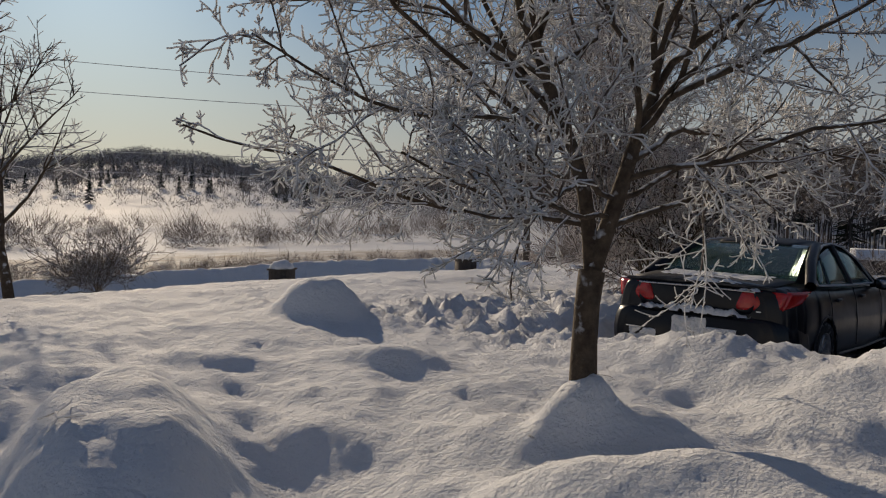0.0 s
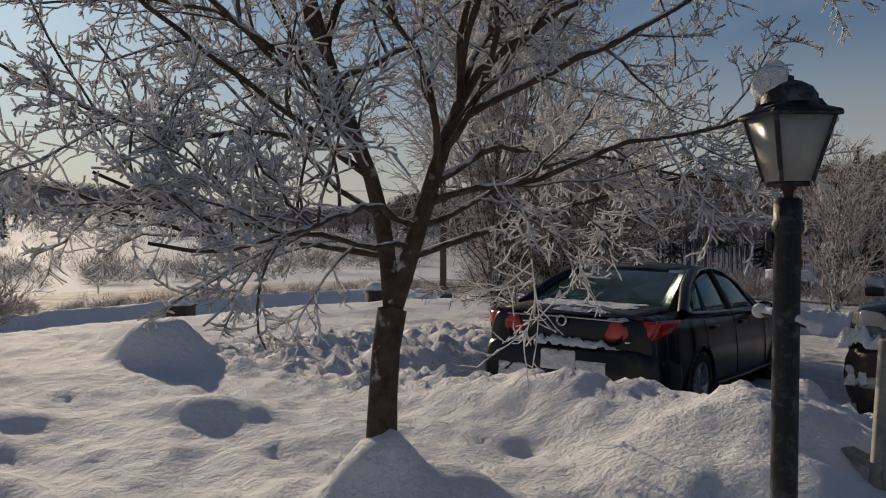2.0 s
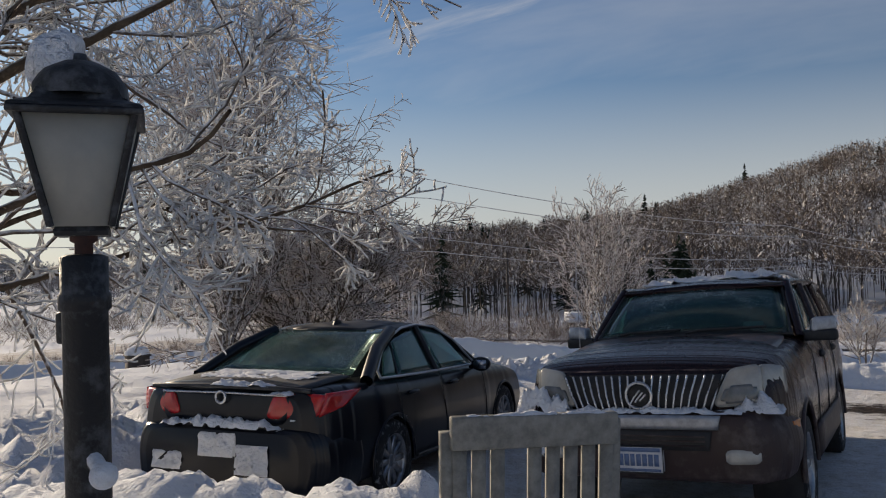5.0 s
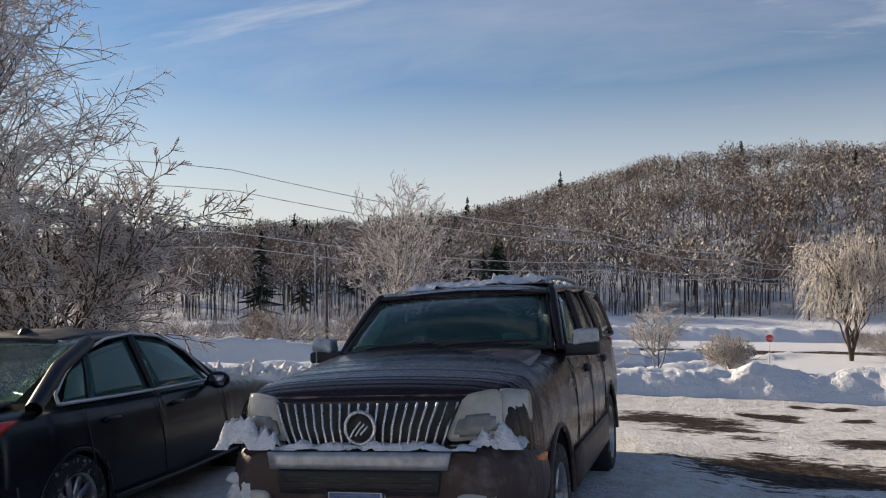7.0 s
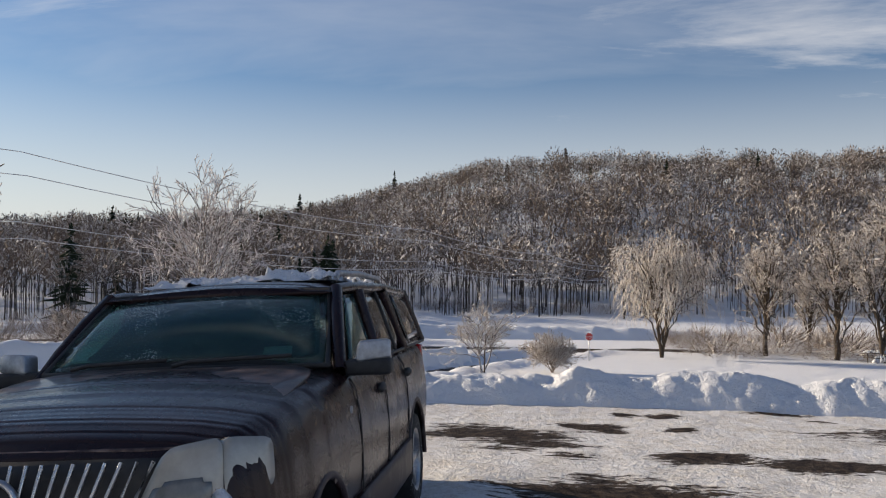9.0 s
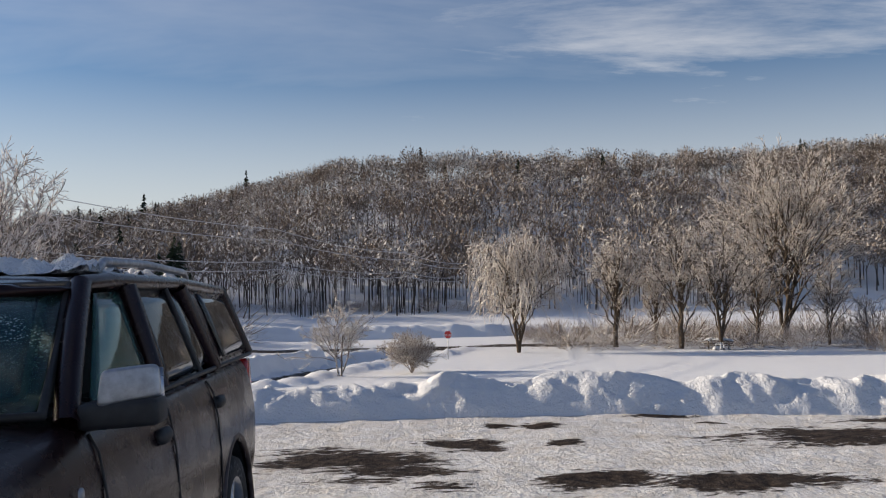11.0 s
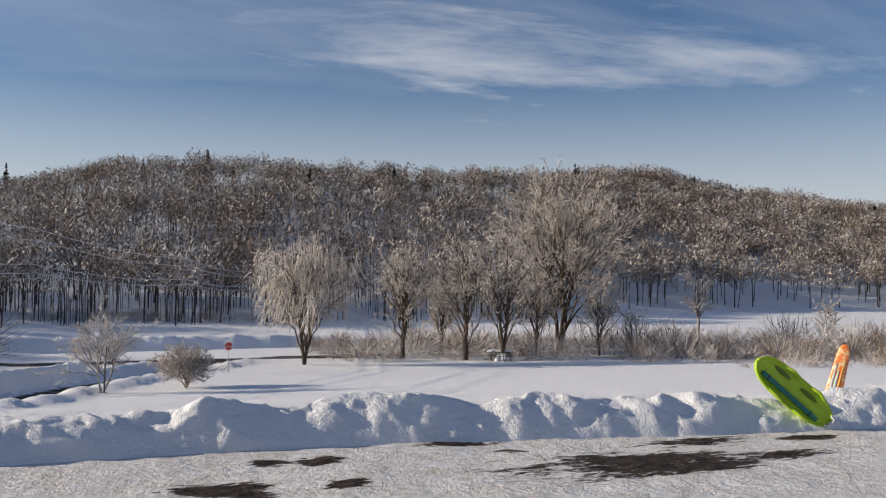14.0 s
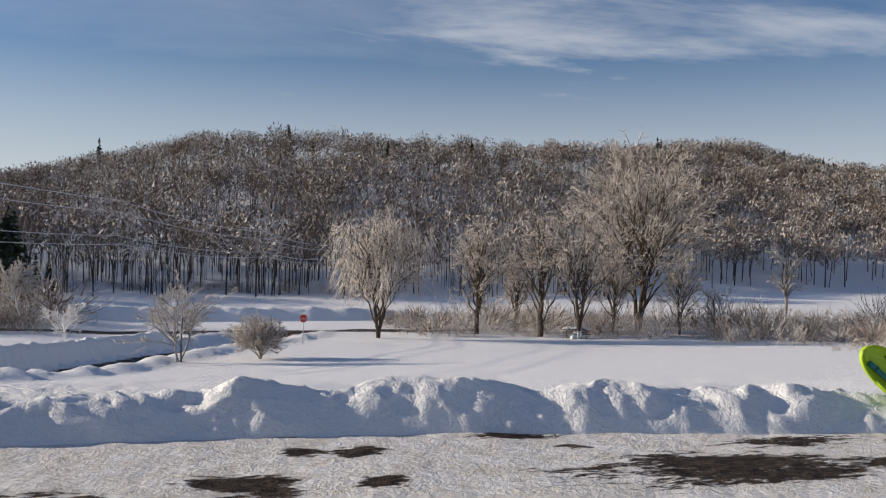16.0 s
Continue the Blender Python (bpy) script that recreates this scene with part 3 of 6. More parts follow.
    for lb in limbs:
        part_mesh("limb", tubes("limb", [lb], 6), M_BARK, t)
    part_mesh("bough_growth", tubes("bough_growth", thick, 5), M_TWIG_DARK, t, "dark boughs with frost along their tops", kind="stuff")
    part_mesh("twig_growth", tubes("twig_growth", fine, 3), M_TWIG, t, "thin twigs furred with white frost", kind="stuff")
    return t


def wild_tree(name, x, y, tall, wide, seed, label, trunk_mat, twig_mat, stems=1, habit="round", levels=None, category="tree", z=None, twig=0.012, thick_k=1.0, group=""):
    """A bare tree: stem or stems, limbs, branches, twigs."""
    rng = np.random.default_rng(seed)
    z = gz(x, y) if z is None else z
    t = thing(name, x, y, z - 0.1, 0, label, category, group)
    MIN_TWIG[0] = twig
    trunks, thick, fine = [], [], []
    V = Vector
    for s in range(stems):
        lean = V((rng.normal(0, 0.10 + 0.12 * (stems > 1)), rng.normal(0, 0.10 + 0.12 * (stems > 1)), 1))
        hgt = tall * (0.62 if habit != "tall" else 0.72) * rng.uniform(0.85, 1.05)
        ln = branch(rng, V((rng.normal(0, 0.02 * tall * (stems > 1)), rng.normal(0, 0.02 * tall * (stems > 1)), 0)), lean, hgt, 0.020 * tall * thick_k / stems ** 0.4, 0.007 * tall * thick_k, 8, 0.07, 0)
        trunks.append(ln)
        nl = {"round": 13, "tall": 18, "weeping": 14, "bush": 9}[habit] // (1 if stems < 3 else 2) + 3
        for k in range(nl):
            f = rng.uniform(0.30 if habit != "bush" else 0.05, 1.0) * (len(ln) - 1)
            i = min(int(f), len(ln) - 2)
            p = ln[i][0].lerp(ln[i + 1][0], f - i)
            a = rng.uniform(0, 2 * math.pi)
            up = {"round": 0.8, "tall": 1.2, "weeping": 0.7, "bush": 0.9}[habit] * rng.uniform(0.5, 1.5)
            dr = {"round": 0.0, "tall": -0.03, "weeping": 0.05, "bush": 0.0}[habit]
            length = math.hypot(wide / 2, tall * 0.28) * rng.uniform(0.65, 1.1) * (1.1 - 0.45 * f / (len(ln) - 1))
            thick.append(branch(rng, p, V((math.cos(a), math.sin(a), up)), length, max(0.0085 * tall * thick_k * (1 - 0.5 * f / (len(ln) - 1)), twig), twig, 7, 0.10, dr))
    lv = levels or [(8, 0.45, 45, 0.0, 0.12), (7, 0.42, 45, 0.0, 0.15)]
    for lb in list(thick):
        ramify(rng, lb, lv, thick, fine)
    MIN_TWIG[0] = 0.0036
    part_mesh("trunk", tubes("trunk", trunks, 7), trunk_mat, t)
    part_mesh("bough_growth", tubes("bough_growth", thick, 4), trunk_mat, t, kind="stuff")
    part_mesh("crown", tubes("crown", fine, 3), twig_mat, t, kind="stuff")
    return t


def domed_tree(name, x, y, tall, wide, base, limbs, seed, label, trunk_mat, twig_mat, stems=1, levels=None, twig=0.02, stout=1.0, strands=0, lean=(0.0, 0.0), group=""):
    """A bare tree whose limbs sweep up and out to a rounded crown; strands hang from a willow's shoots."""
    rng = np.random.default_rng(seed)
    t = thing(name, x, y, gz(x, y) - 0.1, 0, label, "tree", group)
    MIN_TWIG[0] = twig
    V = Vector
    trunks, thick, fine = [], [], []
    zc, rv, rh = tall * (base + 1) / 2, tall * (1 - base) / 2, wide / 2
    for s in range(stems):
        a = 6.28 * s / stems + rng.uniform(0, 1)
        out = (0.10 if stems > 1 else 0.03) * wide
        top = V((out * 1.8 * math.cos(a) + lean[0] * tall, out * 1.8 * math.sin(a) + lean[1] * tall, tall * rng.uniform(0.66, 0.78)))
        r0 = 0.021 * tall * stout / stems ** 0.5
        n = 9
        trunks.append([(V((top.x * (i / n) ** 1.3, top.y * (i / n) ** 1.3, top.z * i / n)) + V(rng.normal(0, 0.006 * tall * (i > 0), 3)), r0 * (1 - 0.72 * i / n)) for i in range(n + 1)])
    for k in range(limbs):
        a, c = 2.4 * k + rng.uniform(-0.4, 0.4), -0.45 + 1.42 * ((k + 0.5) / limbs) ** 0.85
        h = math.sqrt(max(0.0, 1 - c * c))
        f = rng.uniform(0.62, 1.04)
        end = V((lean[0] * tall + rh * h * math.cos(a) * f, lean[1] * tall + rh * h * math.sin(a) * f, zc + rv * c * f))
        st = trunks[k % stems]
        u = np.clip((0.55 * base + 0.42 * (c + 0.45) / 1.45) * 1.15 + rng.uniform(-0.05, 0.05), 0.12, 0.97) * (len(st) - 1)
        i = min(int(u), len(st) - 2)
        p = st[i][0].lerp(st[i + 1][0], u - i)
        r = max(min(st[i][1] * 0.6, 0.0075 * tall * stout), twig * 1.4)
        mid = V((p.x + 0.38 * (end.x - p.x), p.y + 0.38 * (end.y - p.y), p.z + 0.62 * (end.z - p.z) + (0.10 * tall if strands else 0)))
        line = []
        for j in range(9):
            w = j / 8
            q = p * (1 - w) ** 2 + mid * 2 * w * (1 - w) + end * w * w
            line.append((q + V(rng.normal(0, 0.008 * tall * (0 < j), 3)), r * (1 - w) + twig * w))
        thick.append(line)
    for lb in list(thick):
        ramify(rng, lb, levels or [(9, 0.36, 40, -0.02, 0.12), (9, 0.42, 44, 0.0, 0.16)], thick, fine)
    hold = [ln for ln in thick if ln[-1][0].z > 0.45 * tall]
    for k in range(strands):
        ln = hold[int(rng.integers(len(hold)))]
        p = ln[int(rng.integers(len(ln) // 2, len(ln)))][0]
        d = V((p.x, p.y, 0)) * (0.5 / wide) + V((0, 0, -0.35))
        fine.append(branch(rng, p, d, min(rng.uniform(0.06, 0.24) * tall, p.z * 0.7), twig, twig * 0.8, 4, 0.22, 0.26))
    MIN_TWIG[0] = 0.0036
    part_mesh("trunk", tubes("trunk", trunks, 7), trunk_mat, t)
    part_mesh("bough_growth", tubes("bough_growth", thick, 4), trunk_mat, t, kind="stuff")
    part_mesh("crown", tubes("crown", fine, 3), twig_mat, t, kind="stuff")
    return t


def scatter_mesh(name, templates, places):
    """Copies of small templates (verts, tris) at (x, y, z, turn, width, height), joined into one mesh."""
    vs, fs, base = [], [], 0
    for k, (x, y, z, a, w, h) in enumerate(places):
        v, f = templates[k % len(templates)]
        c, s = math.cos(a), math.sin(a)
        q = np.empty_like(v)
        q[:, 0] = x + w * (v[:, 0] * c - v[:, 1] * s)
        q[:, 1] = y + w * (v[:, 0] * s + v[:, 1] * c)
        q[:, 2] = z + h * v[:, 2]
        vs.append(q)
        fs.append(f + base)
        base += len(v)
    return mesh_np(name, np.concatenate(vs), np.concatenate(fs))


def twig_cloud(rng, count, width, shape):
    """A unit crown of thin blades that fan up and out from the stem."""
    v, f = [], []
    lobes = rng.uniform(0, 6.28, 2)
    for i in range(count):
        a, u, grow = rng.uniform(0, 2 * math.pi), rng.uniform(0, 1), 1.0
        z0 = 0.30 + 0.5 * u
        if shape == "cone":
            z0 = 0.08 + 0.86 * u
            rad = 0.5 * (1 - u) + 0.03
            d = np.array([math.cos(a), math.sin(a), rng.uniform(-0.35, 0.05)])
            p = np.array([0, 0, z0])
            q = p + d * rad
        elif shape == "brush":
            p = np.array([rng.normal(0, 0.25), rng.normal(0, 0.25), rng.uniform(0, 0.3)])
            q = p + np.array([math.cos(a) * 0.3, math.sin(a) * 0.3, rng.uniform(0.25, 0.7)])
        elif shape == "bush":
            c = rng.uniform(0.0, 1.0)
            k = math.sqrt(1 - c * c)
            q = np.array([0.5 * k * math.cos(a), 0.5 * k * math.sin(a), 0.92 * c]) * (0.85 + 0.2 * math.sin(3 * a + lobes[0])) + rng.normal(0, 0.03, 3)
            p = q * rng.uniform(0.55, 0.85)
            q = q + rng.normal(0, 0.05, 3)
        else:      # a lobed dome: twigs fan from the fork to its surface
            c = rng.uniform(-0.30, 1.0)
            k = math.sqrt(1 - c * c)
            lobe = 0.86 + 0.16 * math.sin(3 * a + lobes[0]) * k + 0.10 * math.sin(5 * c + 2 * a + lobes[1])
            q = np.array([0.5 * k * math.cos(a) * lobe, 0.5 * k * math.sin(a) * lobe, 0.64 + 0.36 * c * lobe])
            root = np.array([0, 0, 0.34 + 0.22 * max(c, 0)])
            if i % 3:   # short flecks of rimed twig ends
                p = root + (q - root) * (1 - 0.30 * rng.uniform(0, 1) ** 1.6)
                out = (q - root) / np.linalg.norm(q - root)
                q = p + (0.7 * out + rng.normal(0, 0.6, 3)) * 0.055
                grow = 1.0
            else:
                p = root + (q - root) * rng.uniform(0.40, 0.65)
                q = root + (q - root) * rng.uniform(0.86, 1.05) + rng.normal(0, 0.018, 3)
                grow = 0.38
        s = np.cross(q - p, rng.normal(0, 1, 3))
        s *= width * grow * rng.uniform(0.5, 1.4) / (np.linalg.norm(s) + 1e-9)
        b = len(v)
        v += [p - s * 0.6, p + s * 0.6, q + s * 0.15]
        f.append((b, b + 1, b + 2))
    return np.array(v), np.array(f)


def stem_set(rng, width):
    """A unit trunk with a few forks, as thin three-sided spikes."""
    v, f = [], []

    def spike(p, q, w0, w1):
        b = len(v)
        for c, w in ((p, w0), (q, w1)):
            for k in range(3):
                t = 2.1 * k
                v.append((c[0] + w * math.cos(t), c[1] + w * math.sin(t), c[2]))
        for k in range(3):
            k2 = (k + 1) % 3
            f.append((b + k, b + k2, b + 3 + k2))
            f.append((b + k, b + 3 + k2, b + 3 + k))
    lean = rng.normal(0, 0.03, 2)
    mid = (lean[0], lean[1], 0.5)
    spike((0, 0, -0.05), mid, width, width * 0.6)
    for k in range(4):
        a = rng.uniform(0, 6.28)
        spike((lean[0] * 0.8, lean[1] * 0.8, rng.uniform(0.35, 0.5)), (0.25 * math.cos(a), 0.25 * math.sin(a), rng.uniform(0.7, 0.95)), width * 0.45, width * 0.12)
    return np.array(v), np.array(f)


def woods():
    """The rimed hardwoods of the hill and the valley's edge, with scattered pines."""
    rng = np.random.default_rng(5)
    crowns = [twig_cloud(rng, 190, 0.030, "round") for _ in range(12)]
    stems = [stem_set(rng, 0.017) for _ in range(8)]
    pines = [twig_cloud(rng, 150, 0.05, "cone") for _ in range(5)]
    pl, pp = [], []
    n = 0
    while n < 5400:
        az = rng.uniform(-56, 82) if n % 3 else (rng.uniform(40, 82) if n % 2 else rng.uniform(-56, -24))
        r0, r1 = np.interp(az, SKY_AZ, FOOT_R), np.interp(az, SKY_AZ, RIDGE_R)
        u = rng.uniform(0, 1) ** 0.8
        near_edge = r0 + (-14 if az > -27 else 4)
        r = near_edge + (r1 * 1.08 - near_edge) * u
        if az > 40:
            r = near_edge + (r1 * 1.08 - near_edge) * u ** 0.5
        x, y = EYE0[0] - r * math.sin(radians(az)), EYE0[1] + r * math.cos(radians(az))
        n += 1
        if az > 40 and vnoise(np.array([x / 90]), np.array([y / 90]))[0] < -0.2 and u < 0.6:
            continue
        h = rng.uniform(9.5, 14) * (1.0 if az < 46 else 0.70)
        w = h * rng.uniform(0.66, 0.98)
        evergreen = (rng.uniform() < (0.02 if az < 12 else 0.06) and (u > 0.65 or az > 12)) or (u > 0.9 and (-40 < az < -28 or -18 < az < -15) and rng.uniform() < 0.5) or (az > 40 and rng.uniform() < 0.16)
        (pp if evergreen else pl).append((x, y, 0.0, rng.uniform(0, 6.28), w * (0.75 if evergreen else 1), h * (1.1 if evergreen else 1)))
    bare = []
    for i in range(1300):     # close-set young stems at the foot of the hill
        az = rng.uniform(-27, 38)
        r = np.interp(az, SKY_AZ, FOOT_R) + 12 * math.sin(az * 0.9) + rng.uniform(-2, 1) ** 2 * 22
        x, y = EYE0[0] - r * math.sin(radians(az)), EYE0[1] + r * math.cos(radians(az))
        h = rng.uniform(6, 12)
        bare.append((x, y, 0.0, rng.uniform(0, 6.28), h * rng.uniform(0.3, 0.6), h))
    for az, r, h in ((9.1, 372, 19), (15.6, 300, 18), (14.9, 305, 14), (13.4, 122, 9), (14.5, 124, 11), (12.6, 126, 8), (12.0, 124, 7), (15.5, 128, 10), (11.3, 128, 6), (37, 300, 14), (32, 290, 13)):
        pp.append((EYE0[0] - r * math.sin(radians(az)), EYE0[1] + r * math.cos(radians(az)), 0.0, r, h * 0.5, h))
    for lst in (pl, pp, bare):
        zz = height(np.array([p[0] for p in lst]), np.array([p[1] for p in lst]))
        lst[:] = [(p[0], p[1], float(z)) + p[3:] for p, z in zip(lst, zz)]
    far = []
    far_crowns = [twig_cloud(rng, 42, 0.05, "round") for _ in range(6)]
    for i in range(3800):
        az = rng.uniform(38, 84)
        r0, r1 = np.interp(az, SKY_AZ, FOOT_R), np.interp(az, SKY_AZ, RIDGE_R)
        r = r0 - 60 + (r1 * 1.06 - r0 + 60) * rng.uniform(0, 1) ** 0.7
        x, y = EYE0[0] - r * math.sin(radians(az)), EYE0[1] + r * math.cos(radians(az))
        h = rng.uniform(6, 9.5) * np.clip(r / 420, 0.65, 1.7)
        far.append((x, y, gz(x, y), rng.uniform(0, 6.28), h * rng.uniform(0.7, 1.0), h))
    wood = thing("hill_woods", 0, 300, 0, 0, "leafless frosted hardwood forest on a hillside", "forest", kind="stuff")
    for nm, tpl, lst, mt in (("crowns", crowns, pl, M_WOODS), ("trunks", stems, pl + bare, M_TRUNKS), ("pines", pines, pp, M_PINE), ("far_crowns", far_crowns, far, M_FARWOODS_HAZED)):
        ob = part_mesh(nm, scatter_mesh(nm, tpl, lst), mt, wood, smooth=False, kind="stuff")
        ob.matrix_parent_inverse = wood.matrix_world.inverted()


def thickets():
    """Rimed brush and reeds in the hollow beyond the field."""
    rng = np.random.default_rng(8)
    tpl = [twig_cloud(rng, 230, 0.010, "bush") if k % 4 else twig_cloud(rng, 150, 0.005, "brush") for k in range(12)]
    pl = []
    for az0, az1, ra, rb, n, h0, h1 in ((-48, -9, 78, 104, 330, 1.4, 3.2), (-50, -30, 74, 86, 120, 1.6, 3.6), (-50, -28, 104, 140, 60, 1.0, 2.2), (-52, -36, 64, 74, 120, 0.5, 1.1), (10, 42, 78, 100, 170, 2, 5), (42, 82, 58, 82, 300, 0.9, 1.8), (44, 82, 120, 190, 170, 2, 6), (-9, 14, 150, 160, 90, 1.2, 2.8)):
        for i in range(n):
            az, r = rng.uniform(az0, az1), rng.uniform(ra, rb)
            x, y = EYE0[0] - r * math.sin(radians(az)), EYE0[1] + r * math.cos(radians(az))
            h = rng.uniform(h0, h1)
            h = h * (1.5 if rng.uniform() < 0.10 else rng.uniform(0.55, 1.1))
            pl.append((x, y, gz(x, y) - 0.05, rng.uniform(0, 6.28), h * rng.uniform(0.9, 1.7), h))
    tagged(part_mesh("thicket", scatter_mesh("thicket", tpl, pl), M_BRUSH, smooth=False), "frosted dry brush and reeds along the hollow", "brush", kind="stuff")


woods()
thickets()
near_tree()

# ---- shapes for built things ----


def box(a, b):
    bm = bmesh.new()
    bmesh.ops.create_cube(bm, size=1, matrix=Matrix.Translation([(p + q) / 2 for p, q in zip(a, b)]) @ Matrix.Diagonal([q - p for p, q in zip(a, b)] + [1]))
    return bm


def revolve(profile, steps=32, axis="x"):
    """A turned shape from (radius, offset along the axis) marks."""
    bm = bmesh.new()
    rings = []
    for i in range(steps):
        a = 2 * math.pi * i / steps
        c, s = math.cos(a), math.sin(a)
        rings.append([bm.verts.new({"x": (o, r * c, r * s), "z": (r * c, r * s, o)}[axis]) for r, o in profile])
    for i in range(steps):
        p, q = rings[i], rings[(i + 1) % steps]
        for j in range(len(profile) - 1):
            if profile[j][0] < 1e-6 and profile[j + 1][0] < 1e-6:
                continue
            bm.faces.new((p[j], q[j], q[j + 1], p[j + 1]))
    bmesh.ops.remove_doubles(bm, verts=bm.verts, dist=1e-5)
    bmesh.ops.recalc_face_normals(bm, faces=bm.faces)
    return bm


def panel(c, thick=0.012, bulge=0.0, nu=6, nv=6, corner=0.0):
    """A slab over four corners (in turn), bowed outward; its outside is where the corners turn anticlockwise."""
    c = [Vector(p) for p in c]
    n = (c[1] - c[0]).cross(c[3] - c[0]).normalized()
    bm = bmesh.new()
    out, inn = [], []
    for j in range(nv + 1):
        v = j / nv
        ro, ri = [], []
        for i in range(nu + 1):
            u = i / nu
            if corner:   # corners drawn in
                k = (abs(2 * u - 1) ** 6) * (abs(2 * v - 1) ** 6) * corner
                u2, v2 = 0.5 + (u - 0.5) * (1 - k), 0.5 + (v - 0.5) * (1 - k)
            else:
                u2, v2 = u, v
            p = c[0].lerp(c[1], u2).lerp(c[3].lerp(c[2], u2), v2)
            p = p + n * (bulge * (1 - (2 * u - 1) ** 2 * 0.8) * (1 - (2 * v - 1) ** 2 * 0.8))
            ro.append(bm.verts.new(p))
            ri.append(bm.verts.new(p - n * thick))
        out.append(ro)
        inn.append(ri)
    for j in range(nv):
        for i in range(nu):
            bm.faces.new((out[j][i], out[j][i + 1], out[j + 1][i + 1], out[j + 1][i]))
            bm.faces.new((inn[j][i], inn[j + 1][i], inn[j + 1][i + 1], inn[j][i + 1]))
    for i in range(nu):
        bm.faces.new((out[0][i + 1], out[0][i], inn[0][i], inn[0][i + 1]))
        bm.faces.new((out[nv][i], out[nv][i + 1], inn[nv][i + 1], inn[nv][i]))
    for j in range(nv):
        bm.faces.new((out[j][0], out[j + 1][0], inn[j + 1][0], inn[j][0]))
        bm.faces.new((out[j + 1][nu], out[j][nu], inn[j][nu], inn[j + 1][nu]))
    return bm


def mirror_x(c):
    return [(-p[0], p[1], p[2]) for p in reversed(c)]


def bars(lines, r, sides=8):
    """A mesh of round bars along point lists."""
    return tubes("bar", [[(Vector(p), r) for p in ln] for ln in lines], sides)


def hull_loft(keys, n_len=84, arches=(), arch_r=0.41):
    """A car's lower body from keyed marks (y, half width, bottom, top, crown); wheel openings at (y, z)."""
    k = np.array(keys)
    ys = np.interp(np.linspace(0, 1, n_len), np.linspace(0, 1, len(k)), k[:, 0])
    ys = np.unique(np.concatenate([ys, np.linspace(k[0, 0], k[-1, 0], n_len)]))

    def soft(col):
        v = np.interp(ys, k[:, 0], k[:, col])
        for _ in range(2):
            v[1:-1] = 0.25 * v[:-2] + 0.5 * v[1:-1] + 0.25 * v[2:]
        return v
    W, B, T, C = soft(1), soft(2), soft(3), soft(4)
    bm = bmesh.new()
    rows = []
    for y, w, b, t, cr in zip(ys, W, B, T, C):
        h = t - b
        half = [(w - 0.12, b), (w - 0.035, b + 0.05 * h), (w - 0.012, b + 0.2 * h), (w, b + 0.38 * h), (w + 0.004, b + 0.52 * h), (w - 0.004, b + 0.66 * h), (w - 0.016, b + 0.78 * h), (w - 0.036, b + 0.88 * h),
                (w - 0.065, b + 0.95 * h), (w - 0.11, b + 0.992 * h), (w - 0.17, t + 0.12 * cr), (w * 0.70, t + 0.45 * cr), (w * 0.5, t + 0.72 * cr), (w * 0.25, t + 0.93 * cr)]
        pts = [(0, b)] + half
        dense = []
        for i in range(len(pts) - 1):
            dense += [pts[i], tuple((pts[i][q] + pts[i + 1][q]) / 2 for q in (0, 1))]
        dense.append(pts[-1])
        ring = dense + [(0, t + cr)] + [(-x, z) for x, z in reversed(dense[1:])]
        rows.append([bm.verts.new((x, y, z)) for x, z in ring])
    m = len(rows[0])
    for r in range(len(rows) - 1):
        for i in range(m):
            i2 = (i + 1) % m
            bm.faces.new((rows[r][i], rows[r][i2], rows[r + 1][i2], rows[r + 1][i]))
    bm.faces.new(rows[0])
    bm.faces.new(list(reversed(rows[-1])))
    bmesh.ops.recalc_face_normals(bm, faces=bm.faces)
    gone = []
    for f in bm.faces:
        c = f.calc_center_median()
        if abs(c.x) > 0.55 and any((c.y - ay) ** 2 + (c.z - az) ** 2 < arch_r ** 2 for ay, az in arches):
            gone.append(f)
    bmesh.ops.delete(bm, geom=gone, context="FACES")
    return bm


def arc(cy, cz, r, x, a0=-8, a1=188, n=22):
    return [(x, cy + r * math.cos(radians(a0 + (a1 - a0) * i / n)), cz + r * math.sin(radians(a0 + (a1 - a0) * i / n))) for i in range(n + 1)]


